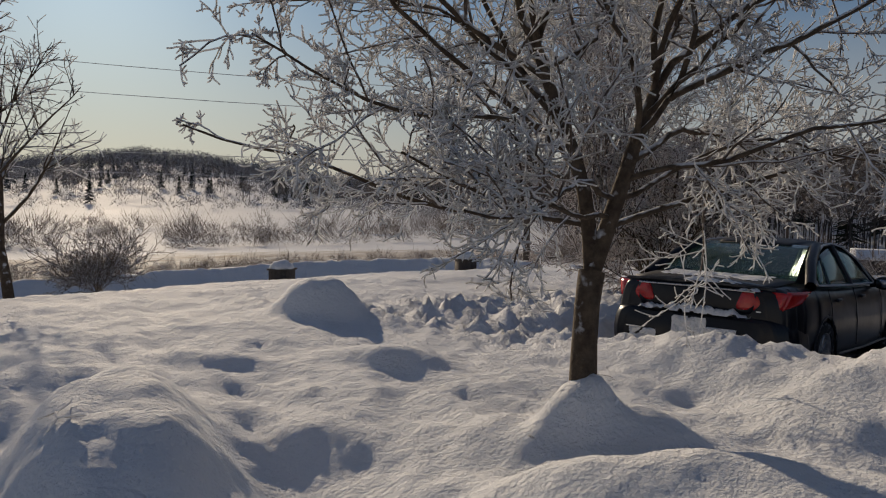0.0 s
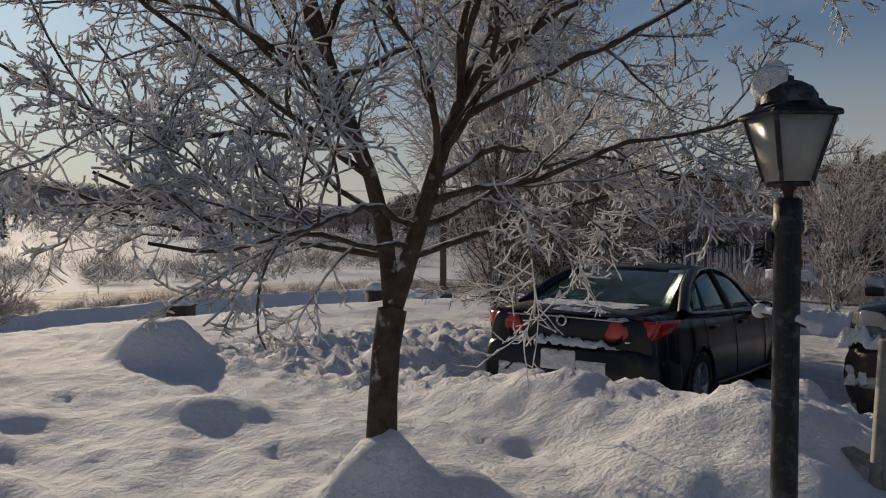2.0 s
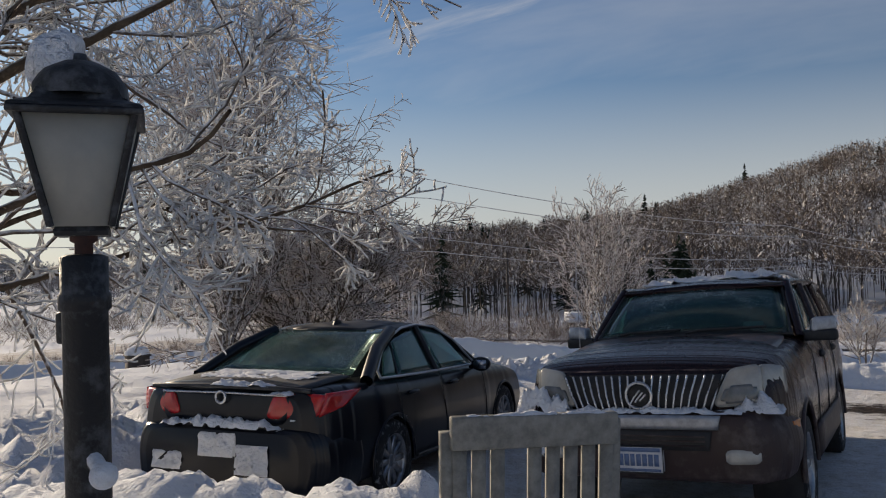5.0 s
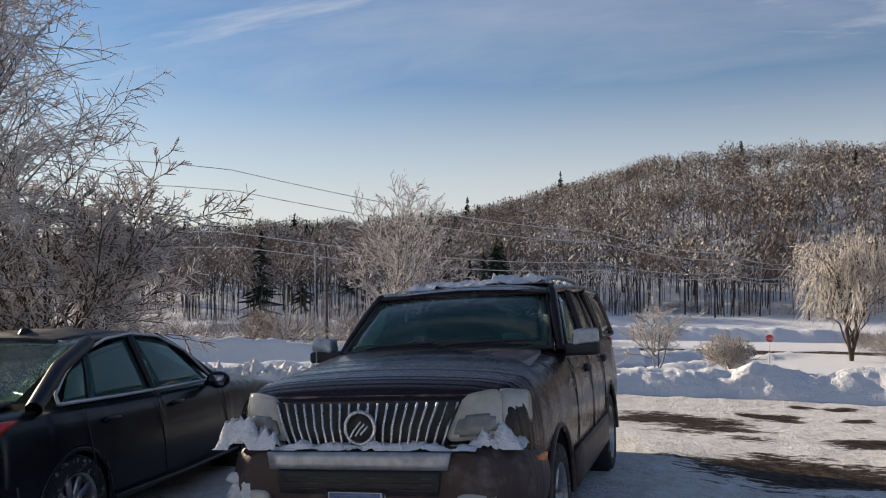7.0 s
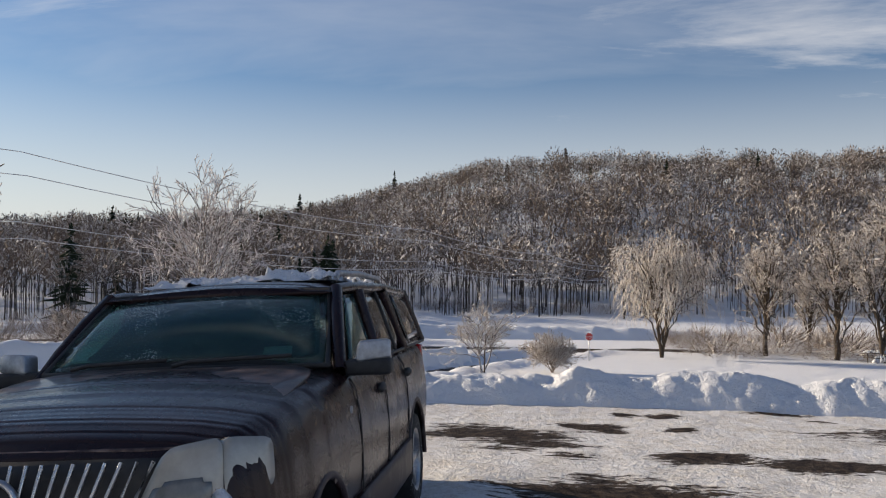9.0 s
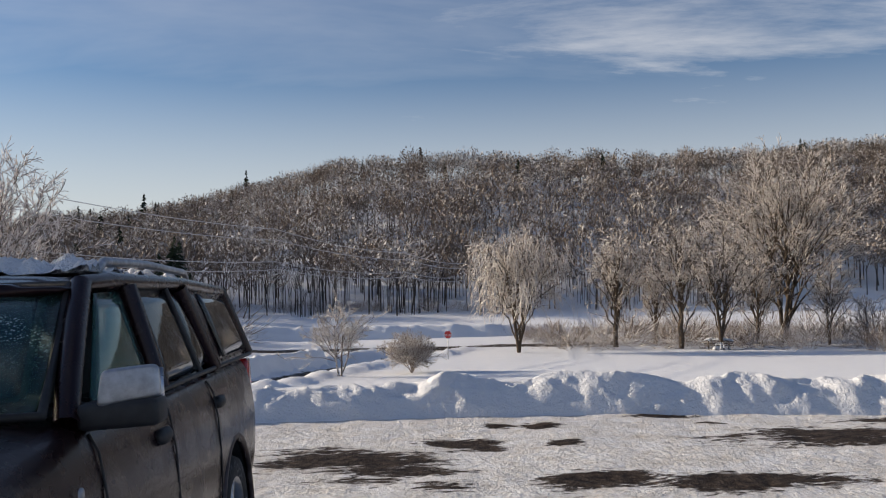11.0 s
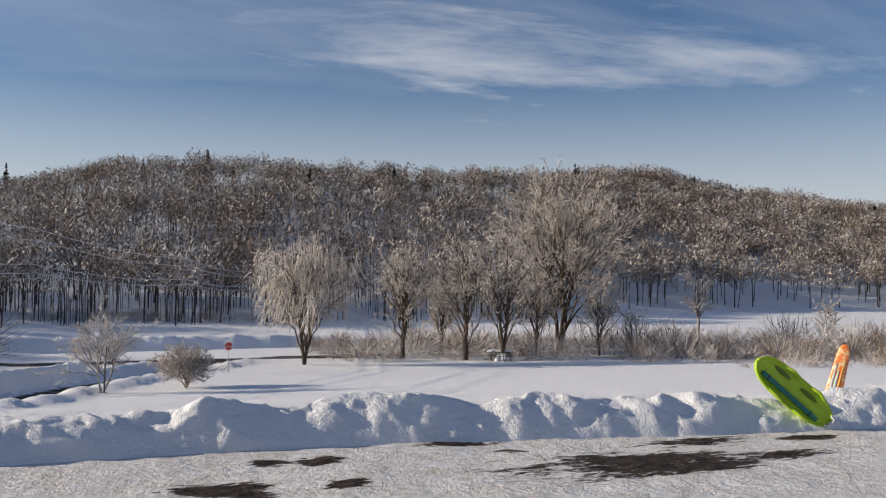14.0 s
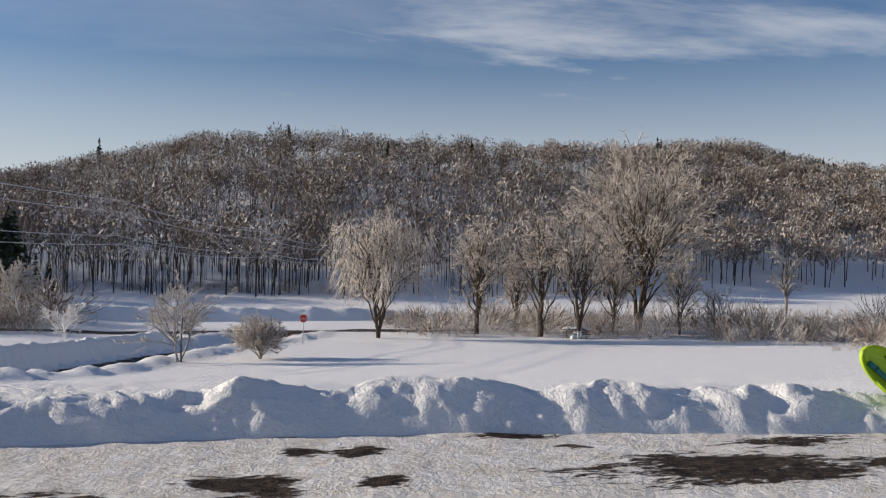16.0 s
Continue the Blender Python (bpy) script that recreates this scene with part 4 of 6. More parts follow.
def wheel(parent, x, y, z, r, wide, spokes, rim_mat, side, tyre_mat=None):
    """A tyre with a spoked rim; side is 1 where it faces +x."""
    w = thing("wheel", 0, 0, 0)
    w.parent = parent
    w.matrix_basis = pose(x, y, z, 0, 0, 0 if side > 0 else 180)
    h = wide / 2
    tp = [(r * 0.66, -h * 0.9), (r * 0.80, -h), (r * 0.95, -h * 0.92), (r, -h * 0.6)]
    for g in range(4):
        o = -h * 0.6 + h * 1.2 * (g + 0.5) / 4
        tp += [(r, o - h * 0.12), (r * 0.975, o - h * 0.05), (r * 0.975, o + h * 0.05), (r, o + h * 0.12)]
    tp += [(r, h * 0.6), (r * 0.95, h * 0.92), (r * 0.80, h), (r * 0.66, h * 0.9)]
    part("tyre", revolve(tp, 40), tyre_mat or M_RUBBER, w, "black tyre with packed snow")
    rim = revolve([(r * 0.66, -h * 0.8), (r * 0.68, h * 0.88), (r * 0.64, h * 0.9), (r * 0.60, h * 0.6), (r * 0.58, -h * 0.1), (0, -h * 0.1)], 36)
    rim_ob = part("rim", rim, rim_mat, w)
    for k in range(spokes):
        a = 2 * math.pi * k / spokes
        d, e = Vector((0, math.cos(a), math.sin(a))), Vector((0, -math.sin(a), math.cos(a)))
        c = [Vector((h * 0.62, 0, 0)) + d * r * 0.12 - e * r * 0.085, Vector((h * 0.72, 0, 0)) + d * r * 0.63 - e * r * 0.06, Vector((h * 0.72, 0, 0)) + d * r * 0.63 + e * r * 0.06, Vector((h * 0.62, 0, 0)) + d * r * 0.12 + e * r * 0.085]
        part("spoke", panel(c, 0.03, 0.006, 3, 2), rim_mat, rim_ob)
    part("hub_cap", revolve([(0, h * 0.74), (r * 0.10, h * 0.72), (r * 0.17, h * 0.62), (r * 0.18, h * 0.4)], 20), rim_mat, rim_ob)
    return w


def snow_pad(name, length, width, tall, seed, parent=None, label="", step=0.014, power=0.6, mat_=None):
    """A lump of lying snow over a rectangle, uneven along its edge; base on z = 0."""
    nx, ny = max(6, int(length / step)), max(6, int(width / step))
    U, V = np.meshgrid(np.linspace(-1, 1, nx), np.linspace(-1, 1, ny), indexing="ij")
    edge = 1 - np.maximum(np.abs(U), np.abs(V)) ** 3
    edge = edge + 0.75 * fbm(U * length * 6 + seed, V * width * 6, 4, 0.6)
    h = np.clip(edge, 0, 1) ** power * tall * (1 + 1.3 * fbm(U * length * 7, V * width * 7 + seed, 4, 0.65)) - 0.004
    X, Y = U * length / 2, V * width / 2
    k = np.arange(nx * ny).reshape(nx, ny)
    f = np.stack([k[:-1, :-1], k[1:, :-1], k[1:, 1:], k[:-1, 1:]], -1).reshape(-1, 4)
    keep = (h.ravel()[f] > 0).any(axis=1)
    return part_mesh(name, mesh_np(name, np.stack([X, Y, h], -1).reshape(-1, 3), f[keep]), mat_ or M_SNOW, parent, label)


def glass(name, tint, rough=0.03, frost=0.0):
    m = bpy.data.materials.new(name)
    m.use_nodes = True
    nt = m.node_tree
    bs = nt.nodes["Principled BSDF"]
    bs.inputs["Base Color"].default_value = (*tint, 1)
    bs.inputs["Transmission Weight"].default_value = 0.92
    bs.inputs["Roughness"].default_value = rough
    bs.inputs["IOR"].default_value = 1.45
    if frost:
        co = nt.nodes.new("ShaderNodeTexCoord")
        n1, n2 = nt.nodes.new("ShaderNodeTexNoise"), nt.nodes.new("ShaderNodeTexVoronoi")
        n1.inputs["Scale"].default_value, n1.inputs["Detail"].default_value = 2.3, 4
        n2.inputs["Scale"].default_value = 75
        nt.links.new(co.outputs["Object"], n1.inputs["Vector"])
        nt.links.new(co.outputs["Object"], n2.inputs["Vector"])
        a = nt.nodes.new("ShaderNodeMapRange")
        a.inputs["From Min"].default_value, a.inputs["From Max"].default_value = 0.40, 0.62
        nt.links.new(n1.outputs[0], a.inputs["Value"])
        b = nt.nodes.new("ShaderNodeMapRange")
        b.inputs["From Min"].default_value, b.inputs["From Max"].default_value = 0.42, 0.20
        nt.links.new(n2.outputs["Distance"], b.inputs["Value"])
        mu = nt.nodes.new("ShaderNodeMath")
        mu.operation = "MULTIPLY"
        nt.links.new(a.outputs[0], mu.inputs[0])
        nt.links.new(b.outputs[0], mu.inputs[1])
        mk = nt.nodes.new("ShaderNodeMath")
        mk.operation = "MULTIPLY"
        mk.inputs[1].default_value = frost
        nt.links.new(mu.outputs[0], mk.inputs[0])
        mix = nt.nodes.new("ShaderNodeMix")
        mix.data_type = "RGBA"
        mix.inputs["A"].default_value, mix.inputs["B"].default_value = (*tint, 1), (0.75, 0.8, 0.82, 1)
        nt.links.new(mk.outputs[0], mix.inputs["Factor"])
        nt.links.new(mix.outputs["Result"], bs.inputs["Base Color"])
        tr = nt.nodes.new("ShaderNodeMapRange")
        tr.inputs["To Min"].default_value, tr.inputs["To Max"].default_value = 0.92, 0.45
        nt.links.new(mk.outputs[0], tr.inputs["Value"])
        nt.links.new(tr.outputs[0], bs.inputs["Transmission Weight"])
    return m


M_RUBBER = mat("tyre_rubber", (0.012, 0.012, 0.013), 0.85, second=(0.30, 0.31, 0.33), scale=22, lo=0.55, hi=0.72, bump=0.004, bump_scale=60)
M_ALLOY = mat("alloy", (0.45, 0.46, 0.48), 0.35, 0.9, second=(0.25, 0.25, 0.26), scale=12)
M_CHROME = mat("chrome", (0.62, 0.63, 0.65), 0.18, 1.0, second=(0.42, 0.42, 0.44), scale=25, rough2=0.4)
M_TRIM = mat("bright_trim", (0.62, 0.63, 0.65), 0.42, 0.35, second=(0.5, 0.5, 0.52), scale=10)
M_SATIN = mat("satin_silver", (0.50, 0.51, 0.53), 0.4, 0.85, second=(0.36, 0.36, 0.37), scale=18, rough2=0.6)
M_MAROON = mat("maroon_paint", (0.020, 0.008, 0.009), 0.24, 0.25, second=(0.024, 0.015, 0.015), scale=5, lo=0.45, hi=0.8, rough2=0.4, coat=0.12, spec=0.3, bump=0.0006, bump_scale=300)
M_HOOD = mat("salted_hood_paint", (0.028, 0.012, 0.012), 0.33, 0.2, second=(0.31, 0.22, 0.19), scale=7, lo=0.42, hi=0.70, rough2=0.75, coat=0.35, bump=0.001, bump_scale=200)
M_NAVY = mat("dark_blue_black_paint", (0.005, 0.006, 0.010), 0.30, 0.0, second=(0.013, 0.014, 0.018), scale=4, lo=0.5, hi=0.85, rough2=0.42, coat=0.14, spec=0.32)
M_NAVYFROST = mat("frosted_dark_paint", (0.010, 0.011, 0.015), 0.5, 0.1, second=(0.085, 0.09, 0.10), scale=6, lo=0.45, hi=0.80, rough2=0.75)
M_PLASTIC = mat("black_plastic", (0.014, 0.014, 0.015), 0.6, second=(0.035, 0.034, 0.034), scale=9)
M_CLAD = mat("brown_cladding", (0.034, 0.018, 0.017), 0.5, second=(0.12, 0.10, 0.092), scale=8, lo=0.5, hi=0.8)
# Near-black fill of the solid cabin blocks behind the car glass.
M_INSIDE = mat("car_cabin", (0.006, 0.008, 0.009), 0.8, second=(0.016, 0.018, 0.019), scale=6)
M_GLASS = glass("green_tinted_glass", (0.30, 0.62, 0.56))
M_GLASSDARK = glass("privacy_glass", (0.10, 0.13, 0.14))
M_FROSTGLASS = glass("speckled_windscreen", (0.17, 0.34, 0.31), 0.04, 1.0)
M_LENS = mat("hazy_headlight_lens", (0.33, 0.32, 0.285), 0.2, 0.1, second=(0.46, 0.44, 0.40), scale=6, coat=0.4)
M_LENSDARK = mat("headlight_bowl", (0.13, 0.13, 0.125), 0.25, 0.3, second=(0.22, 0.22, 0.21), scale=10, coat=0.5)
M_RED = mat("red_tail_lens", (0.50, 0.016, 0.015), 0.18, second=(0.28, 0.008, 0.010), scale=9, coat=0.6)
M_AMBER = mat("amber_lens", (0.55, 0.16, 0.015), 0.25, second=(0.40, 0.10, 0.01), scale=12)
M_PLATE = mat("plate_white", (0.62, 0.64, 0.66), 0.5, second=(0.52, 0.54, 0.57), scale=20)
M_PLATEBLUE = mat("plate_blue", (0.09, 0.15, 0.30), 0.5, second=(0.16, 0.21, 0.33), scale=30)


def side_strip(parent, name, pts, w, material, label=""):
    """A thin trim bar along a line on a car's flank."""
    return part_mesh(name, bars([pts], w, 6), material, parent, label)


def suv():
    s = thing("suv", 0, 0, 0.04, 0, "dark maroon SUV filmed with salt, snow on roof and bumper", "car", rx=-3.0, ry=-3.2)
    keys = [(0.10, 0.76, 0.62, 1.06, 0.03), (0.16, 0.82, 0.56, 1.12, 0.035), (0.26, 0.875, 0.50, 1.155, 0.04), (0.45, 0.905, 0.46, 1.18, 0.05), (0.8, 0.92, 0.42, 1.205, 0.06), (1.3, 0.925, 0.40, 1.235, 0.06), (1.7, 0.93, 0.40, 1.25, 0.05),
            (2.8, 0.93, 0.40, 1.25, 0.03), (4.2, 0.925, 0.42, 1.25, 0.03), (4.6, 0.91, 0.46, 1.25, 0.03), (4.80, 0.87, 0.5, 1.24, 0.03), (4.86, 0.80, 0.54, 1.20, 0.02)]
    ax = [(0.93, 0.40), (3.82, 0.40)]
    part("body", hull_loft(keys, 96, ax, 0.43), M_MAROON, s, "dark maroon paint with dried salt")
    part("bonnet", panel([(-0.78, 0.12, 1.105), (0.78, 0.12, 1.105), (0.77, 1.50, 1.292), (-0.77, 1.50, 1.292)], 0.02, 0.045, 16, 12, 0.10), M_HOOD, s, "bonnet crusted with pale dried salt")
    for sx in (-1, 1):
        for ay, az in ax:
            part_mesh("arch_lip", bars([arc(ay, az, 0.435, sx * 0.915)], 0.022, 6), M_CLAD, s)
            part("wheel_well", revolve([(0.43, -0.16), (0.43, 0.16), (0.0, 0.16)], 24) if sx < 0 else revolve([(0.0, -0.16), (0.43, -0.16), (0.43, 0.16)], 24), M_PLASTIC, s).location = (sx * 0.74, ay, az)
            wheel(s, sx * 0.80, ay, 0.365, 0.365, 0.24, 5, M_ALLOY, sx)
        # sill and flank
        part("sill", panel([(0.935, 1.40, 0.36), (0.935, 3.36, 0.36), (0.945, 3.36, 0.60), (0.945, 1.40, 0.60)] if sx > 0 else mirror_x([(0.935, 1.40, 0.36), (0.935, 3.36, 0.36), (0.945, 3.36, 0.60), (0.945, 1.40, 0.60)]), 0.03, 0.01), M_CLAD, s)
        for y0, zt in ((1.66, 1.2), (2.50, 1.22), (3.36, 1.2)):
            side_strip(s, "door_seam", [(sx * 0.925, y0, 0.5), (sx * 0.934, y0, 0.8), (sx * 0.928, y0, 1.0), (sx * 0.905, y0 + 0.01, 1.14), (sx * 0.872, y0 + 0.02, zt)], 0.0045, M_PLASTIC)
        for y0 in (2.36, 3.46):
            h = part("door_handle", panel([(sx * 0.93, y0 - 0.08, 1.05), (sx * 0.93, y0 + 0.08, 1.05), (sx * 0.922, y0 + 0.08, 1.11), (sx * 0.922, y0 - 0.08, 1.11)] if sx > 0 else [(sx * 0.93, y0 + 0.08, 1.05), (sx * 0.93, y0 - 0.08, 1.05), (sx * 0.922, y0 - 0.08, 1.11), (sx * 0.922, y0 + 0.08, 1.11)], 0.03, 0.025, 6, 4, 0.3), M_PLASTIC, s)
        # headlight cluster
        hl = [(0.455, 0.040, 0.87), (0.765, 0.105, 0.89), (0.755, 0.140, 1.145), (0.565, 0.092, 1.115)]
        hd = part("headlight", panel(hl if sx > 0 else mirror_x(hl), 0.06, 0.028, 10, 10, 0.12), M_LENS, s, "hazy clear headlight")
        bowl = [(0.505, 0.020, 0.895), (0.735, 0.068, 0.91), (0.735, 0.087, 1.02), (0.55, 0.043, 1.01)]
        part("bowl", panel(bowl if sx > 0 else mirror_x(bowl), 0.02, 0.012, 6, 6, 0.3), M_LENSDARK, hd)
        sl = [(0.768, 0.11, 0.895), (0.885, 0.31, 0.94), (0.870, 0.34, 1.11), (0.758, 0.145, 1.143)]
        part("side_lens", panel(sl if sx > 0 else mirror_x(sl), 0.04, 0.012, 6, 6, 0.1), M_LENS, hd)
        am = [(0.905, 0.30, 0.70), (0.925, 0.46, 0.70), (0.925, 0.46, 0.76), (0.90, 0.28, 0.76)]
        part("side_marker", panel(am if sx > 0 else mirror_x(am), 0.03, 0.005), M_AMBER, s, "amber side marker")
        fg = [(0.54, -0.075, 0.535), (0.74, -0.010, 0.535), (0.74, -0.006, 0.625), (0.54, -0.070, 0.625)]
        part("fog_lamp", panel(fg if sx > 0 else mirror_x(fg), 0.03, 0.01, 6, 4, 0.15), M_LENS, s, "frosted fog lamp")
        # door mirror
        mir = thing("door_mirror", 0, 0, 0)
        mir.parent = s
        mc = [(sx * 0.925, 1.60, 1.285), (sx * 1.11, 1.65, 1.30), (sx * 1.105, 1.66, 1.405), (sx * 0.94, 1.62, 1.40)]
        part("mirror_cap", panel(mc if sx > 0 else [mc[1], mc[0], mc[3], mc[2]], 0.10, 0.012, 8, 8, 0.06), M_SATIN, mir, "silver mirror cap dusted with frost", bevel=0.01)
        part("mirror_base", box((min(sx * 0.86, sx * 1.11), 1.605, 1.215), (max(sx * 0.86, sx * 1.11), 1.73, 1.30)), M_PLASTIC, mir, bevel=0.02)
        part("mirror_glass", box((min(sx * 0.96, sx * 1.10), 1.755, 1.235), (max(sx * 0.96, sx * 1.09), 1.762, 1.385)), M_CHROME, mir)
        # side windows, from the front
        for nm, q, g in (("front_door_glass", [(0.872, 1.70, 1.255), (0.872, 2.42, 1.26), (0.752, 2.42, 1.665), (0.752, 2.14, 1.655)], M_GLASS), ("rear_door_glass", [(0.872, 2.60, 1.265), (0.870, 3.22, 1.275), (0.752, 3.10, 1.675), (0.752, 2.60, 1.67)], M_GLASSDARK),
                         ("vent_glass", [(0.870, 3.27, 1.28), (0.868, 3.50, 1.30), (0.752, 3.30, 1.67), (0.752, 3.15, 1.672)], M_GLASSDARK), ("rear_side_glass", [(0.866, 3.90, 1.29), (0.858, 4.74, 1.30), (0.744, 4.60, 1.655), (0.757, 3.76, 1.665)], M_GLASSDARK)):
            part(nm, panel(q if sx > 0 else mirror_x(q), 0.006, 0.015, 8, 6), g, s).visible_shadow = False
        # pillars
        for q, w in (([(0.835, 1.60, 1.24), (0.80, 1.74, 1.38), (0.755, 1.93, 1.54), (0.705, 2.14, 1.69)], 0.042), ([(0.868, 2.51, 1.25), (0.752, 2.51, 1.685)], 0.046), ([(0.870, 3.245, 1.26), (0.752, 3.125, 1.69)], 0.014), ([(0.862, 3.60, 1.25), (0.745, 3.40, 1.69)], 0.05), ([(0.845, 4.82, 1.25), (0.71, 4.66, 1.70)], 0.045)):
            part_mesh("pillar", bars([[(sx * a, b, c) for a, b, c in q]], w, 8), M_MAROON if w > 0.02 else M_PLASTIC, s)
        rq = [(0.858, 3.66, 1.235), (0.852, 4.85, 1.245), (0.722, 4.70, 1.705), (0.742, 3.48, 1.705)]
        part("rear_quarter", panel(rq if sx > 0 else mirror_x(rq), 0.03, 0.012, 8, 6), M_MAROON, s)
        side_strip(s, "window_trim", [(sx * 0.885, 1.62, 1.245), (sx * 0.885, 2.8, 1.25), (sx * 0.88, 4.75, 1.255)], 0.012, M_PLASTIC)
        part_mesh("roof_edge", bars([[(sx * 0.70, 2.12, 1.69), (sx * 0.735, 2.35, 1.705), (sx * 0.742, 3.5, 1.715), (sx * 0.715, 4.66, 1.69)]], 0.036, 8), M_MAROON, s)
        rail = part_mesh("roof_rail", bars([[(sx * 0.55, 2.75, 1.765), (sx * 0.555, 2.85, 1.82), (sx * 0.56, 3.5, 1.835), (sx * 0.555, 4.35, 1.82), (sx * 0.55, 4.45, 1.76)]], 0.022, 8), M_SATIN, s, "silver roof rail")
        rm = [(0.60, 4.86, 0.98), (0.80, 4.84, 0.98), (0.78, 4.86, 1.22), (0.62, 4.87, 1.22)]
        part("tail_light", box((min(sx * 0.72, sx * 0.86), 4.74, 0.95), (max(sx * 0.72, sx * 0.86), 4.87, 1.22)), M_RED, s, bevel=0.02)
    part("cabin", hull_loft([(1.55, 0.66, 1.15, 1.30, 0.02), (2.15, 0.62, 1.15, 1.62, 0.02), (4.5, 0.62, 1.15, 1.64, 0.02), (4.72, 0.6, 1.15, 1.3, 0.02)], 24), M_INSIDE, s, "near-black solid cabin block behind the glass")
    part("roof", hull_loft([(2.02, 0.69, 1.66, 1.685, 0.035), (2.3, 0.745, 1.66, 1.715, 0.05), (3.4, 0.755, 1.67, 1.735, 0.055), (4.5, 0.735, 1.66, 1.725, 0.045), (4.74, 0.68, 1.64, 1.69, 0.03)], 30), M_MAROON, s)
    part("windscreen", panel([(-0.775, 1.56, 1.285), (0.775, 1.56, 1.285), (0.665, 2.10, 1.685), (-0.665, 2.10, 1.685)], 0.006, 0.09, 14, 8), M_FROSTGLASS, s, "windscreen speckled with frozen droplets").visible_shadow = False
    part_mesh("windscreen_frame", bars([[(-0.785, 1.55, 1.28), (-0.4, 1.49, 1.29), (0, 1.47, 1.295), (0.4, 1.49, 1.29), (0.785, 1.55, 1.28), (0.675, 2.11, 1.69), (0, 2.04, 1.71), (-0.675, 2.11, 1.69), (-0.785, 1.55, 1.28)]], 0.018, 6), M_PLASTIC, s)
    part("rear_glass", panel([(0.68, 4.80, 1.27), (-0.68, 4.80, 1.27), (-0.6, 4.66, 1.66), (0.6, 4.66, 1.66)], 0.006, 0.02), M_GLASSDARK, s)
    for x0, x1 in ((-0.55, -0.05), (0.0, 0.62)):
        part_mesh("wiper", bars([[(x0, 1.42, 1.315), (x0 + 0.1, 1.41, 1.335), (x1, 1.46, 1.345)]], 0.012, 6), M_PLASTIC, s)
    part("dash_tag", panel([(0.42, 1.60, 1.335), (0.58, 1.61, 1.335), (0.57, 1.65, 1.385), (0.42, 1.64, 1.385)], 0.002), M_PLATE, s, "pale paper tag behind the windscreen")
    # grille with bright upright bars round a ring badge
    gr = part("grille", panel([(-0.455, 0.052, 0.835), (0.455, 0.052, 0.835), (0.565, 0.09, 1.085), (-0.565, 0.09, 1.085)], 0.03, 0.03, 12, 4), M_PLASTIC, s, "black grille with bright upright bars")
    for i in range(20):
        x = -0.44 + 0.88 * i / 19
        b = 0.028 * (1 - (x / 0.5) ** 2)
        part_mesh("grille_bar", bars([[(x, 0.040 - b, 0.838), (x * 1.10, 0.036 - b * 1.2, 0.955), (x * 1.22, 0.072 - b * 0.8, 1.078)]], 0.0075, 6), M_CHROME, gr)
    badge = part("badge_ring", revolve([(0.078, -0.012), (0.092, -0.012), (0.096, 0.0), (0.092, 0.012), (0.078, 0.012), (0.074, 0.0), (0.078, -0.012)], 32), M_CHROME, gr)
    badge.rotation_euler, badge.location = (0, 0, radians(90)), (0, -0.012, 0.955)
    disc = part("badge_disc", revolve([(0, -0.006), (0.078, -0.006), (0.078, 0.006), (0, 0.006)], 28), M_PLASTIC, gr)
    disc.rotation_euler, disc.location = (0, 0, radians(90)), (0, -0.006, 0.955)
    for k in range(3):
        part_mesh("badge_stroke", bars([[(-0.055 + 0.03 * k, -0.019, 0.905 + 0.008 * k), (-0.03 + 0.03 * k, -0.021, 0.945), (0.01 + 0.02 * k, -0.019, 0.99 - 0.012 * k)]], 0.007, 6), M_CHROME, gr)
    # bumper
    part("bumper", hull_loft([(-0.045, 0.62, 0.44, 0.80, 0.005), (-0.02, 0.72, 0.42, 0.835, 0.008), (0.05, 0.82, 0.40, 0.85, 0.01), (0.18, 0.895, 0.40, 0.85, 0.01), (0.34, 0.925, 0.41, 0.85, 0.01), (0.47, 0.93, 0.44, 0.84, 0.0)], 30, [(0.93, 0.40)], 0.45), M_CLAD, s, "maroon-brown bumper splashed with salt")
    part("bumper_strip", panel([(-0.52, -0.070, 0.745), (0.50, -0.070, 0.745), (0.52, -0.062, 0.835), (-0.54, -0.062, 0.835)], 0.03, 0.010, 12, 3), M_SATIN, s, "silver bumper strip")
    lg = part("lower_grille", panel([(-0.46, -0.072, 0.615), (0.44, -0.072, 0.615), (0.46, -0.070, 0.735), (-0.48, -0.070, 0.735)], 0.04, 0.004, 8, 3), M_PLASTIC, s)
    for k in range(3):
        part_mesh("slat", bars([[(-0.44, -0.078, 0.645 + 0.03 * k), (0.42, -0.078, 0.645 + 0.03 * k)]], 0.006, 6), M_CLAD, lg)
    pl = part("number_plate", box((-0.16, -0.105, 0.475), (0.15, -0.045, 0.635)), M_PLATE, s, "white number plate in a dark frame", bevel=0.004)
    part("plate_band", box((-0.15, -0.1085, 0.605), (0.14, -0.1045, 0.630)), M_PLATEBLUE, pl)
    part("plate_foot", box((-0.15, -0.1085, 0.480), (0.14, -0.1045, 0.497)), M_PLATEBLUE, pl)
    for k, w in enumerate((0.03, 0.03, 0.028, 0.03, 0.03, 0.03, 0.03)):
        part("plate_bar", box((-0.135 + 0.039 * k, -0.1095, 0.515), (-0.135 + 0.039 * k + w, -0.1045, 0.59)), M_PLATEBLUE, pl)
    part_mesh("plate_frame", bars([[(-0.165, -0.100, 0.47), (0.155, -0.100, 0.47), (0.155, -0.100, 0.64), (-0.165, -0.100, 0.64), (-0.165, -0.100, 0.47)]], 0.008, 6), M_PLASTIC, pl)
    part_mesh("aerial", bars([[(-0.80, 1.10, 1.20), (-0.80, 1.12, 1.75), (-0.80, 1.14, 2.06)]], 0.004, 6), M_SATIN, s, "thin upright aerial")
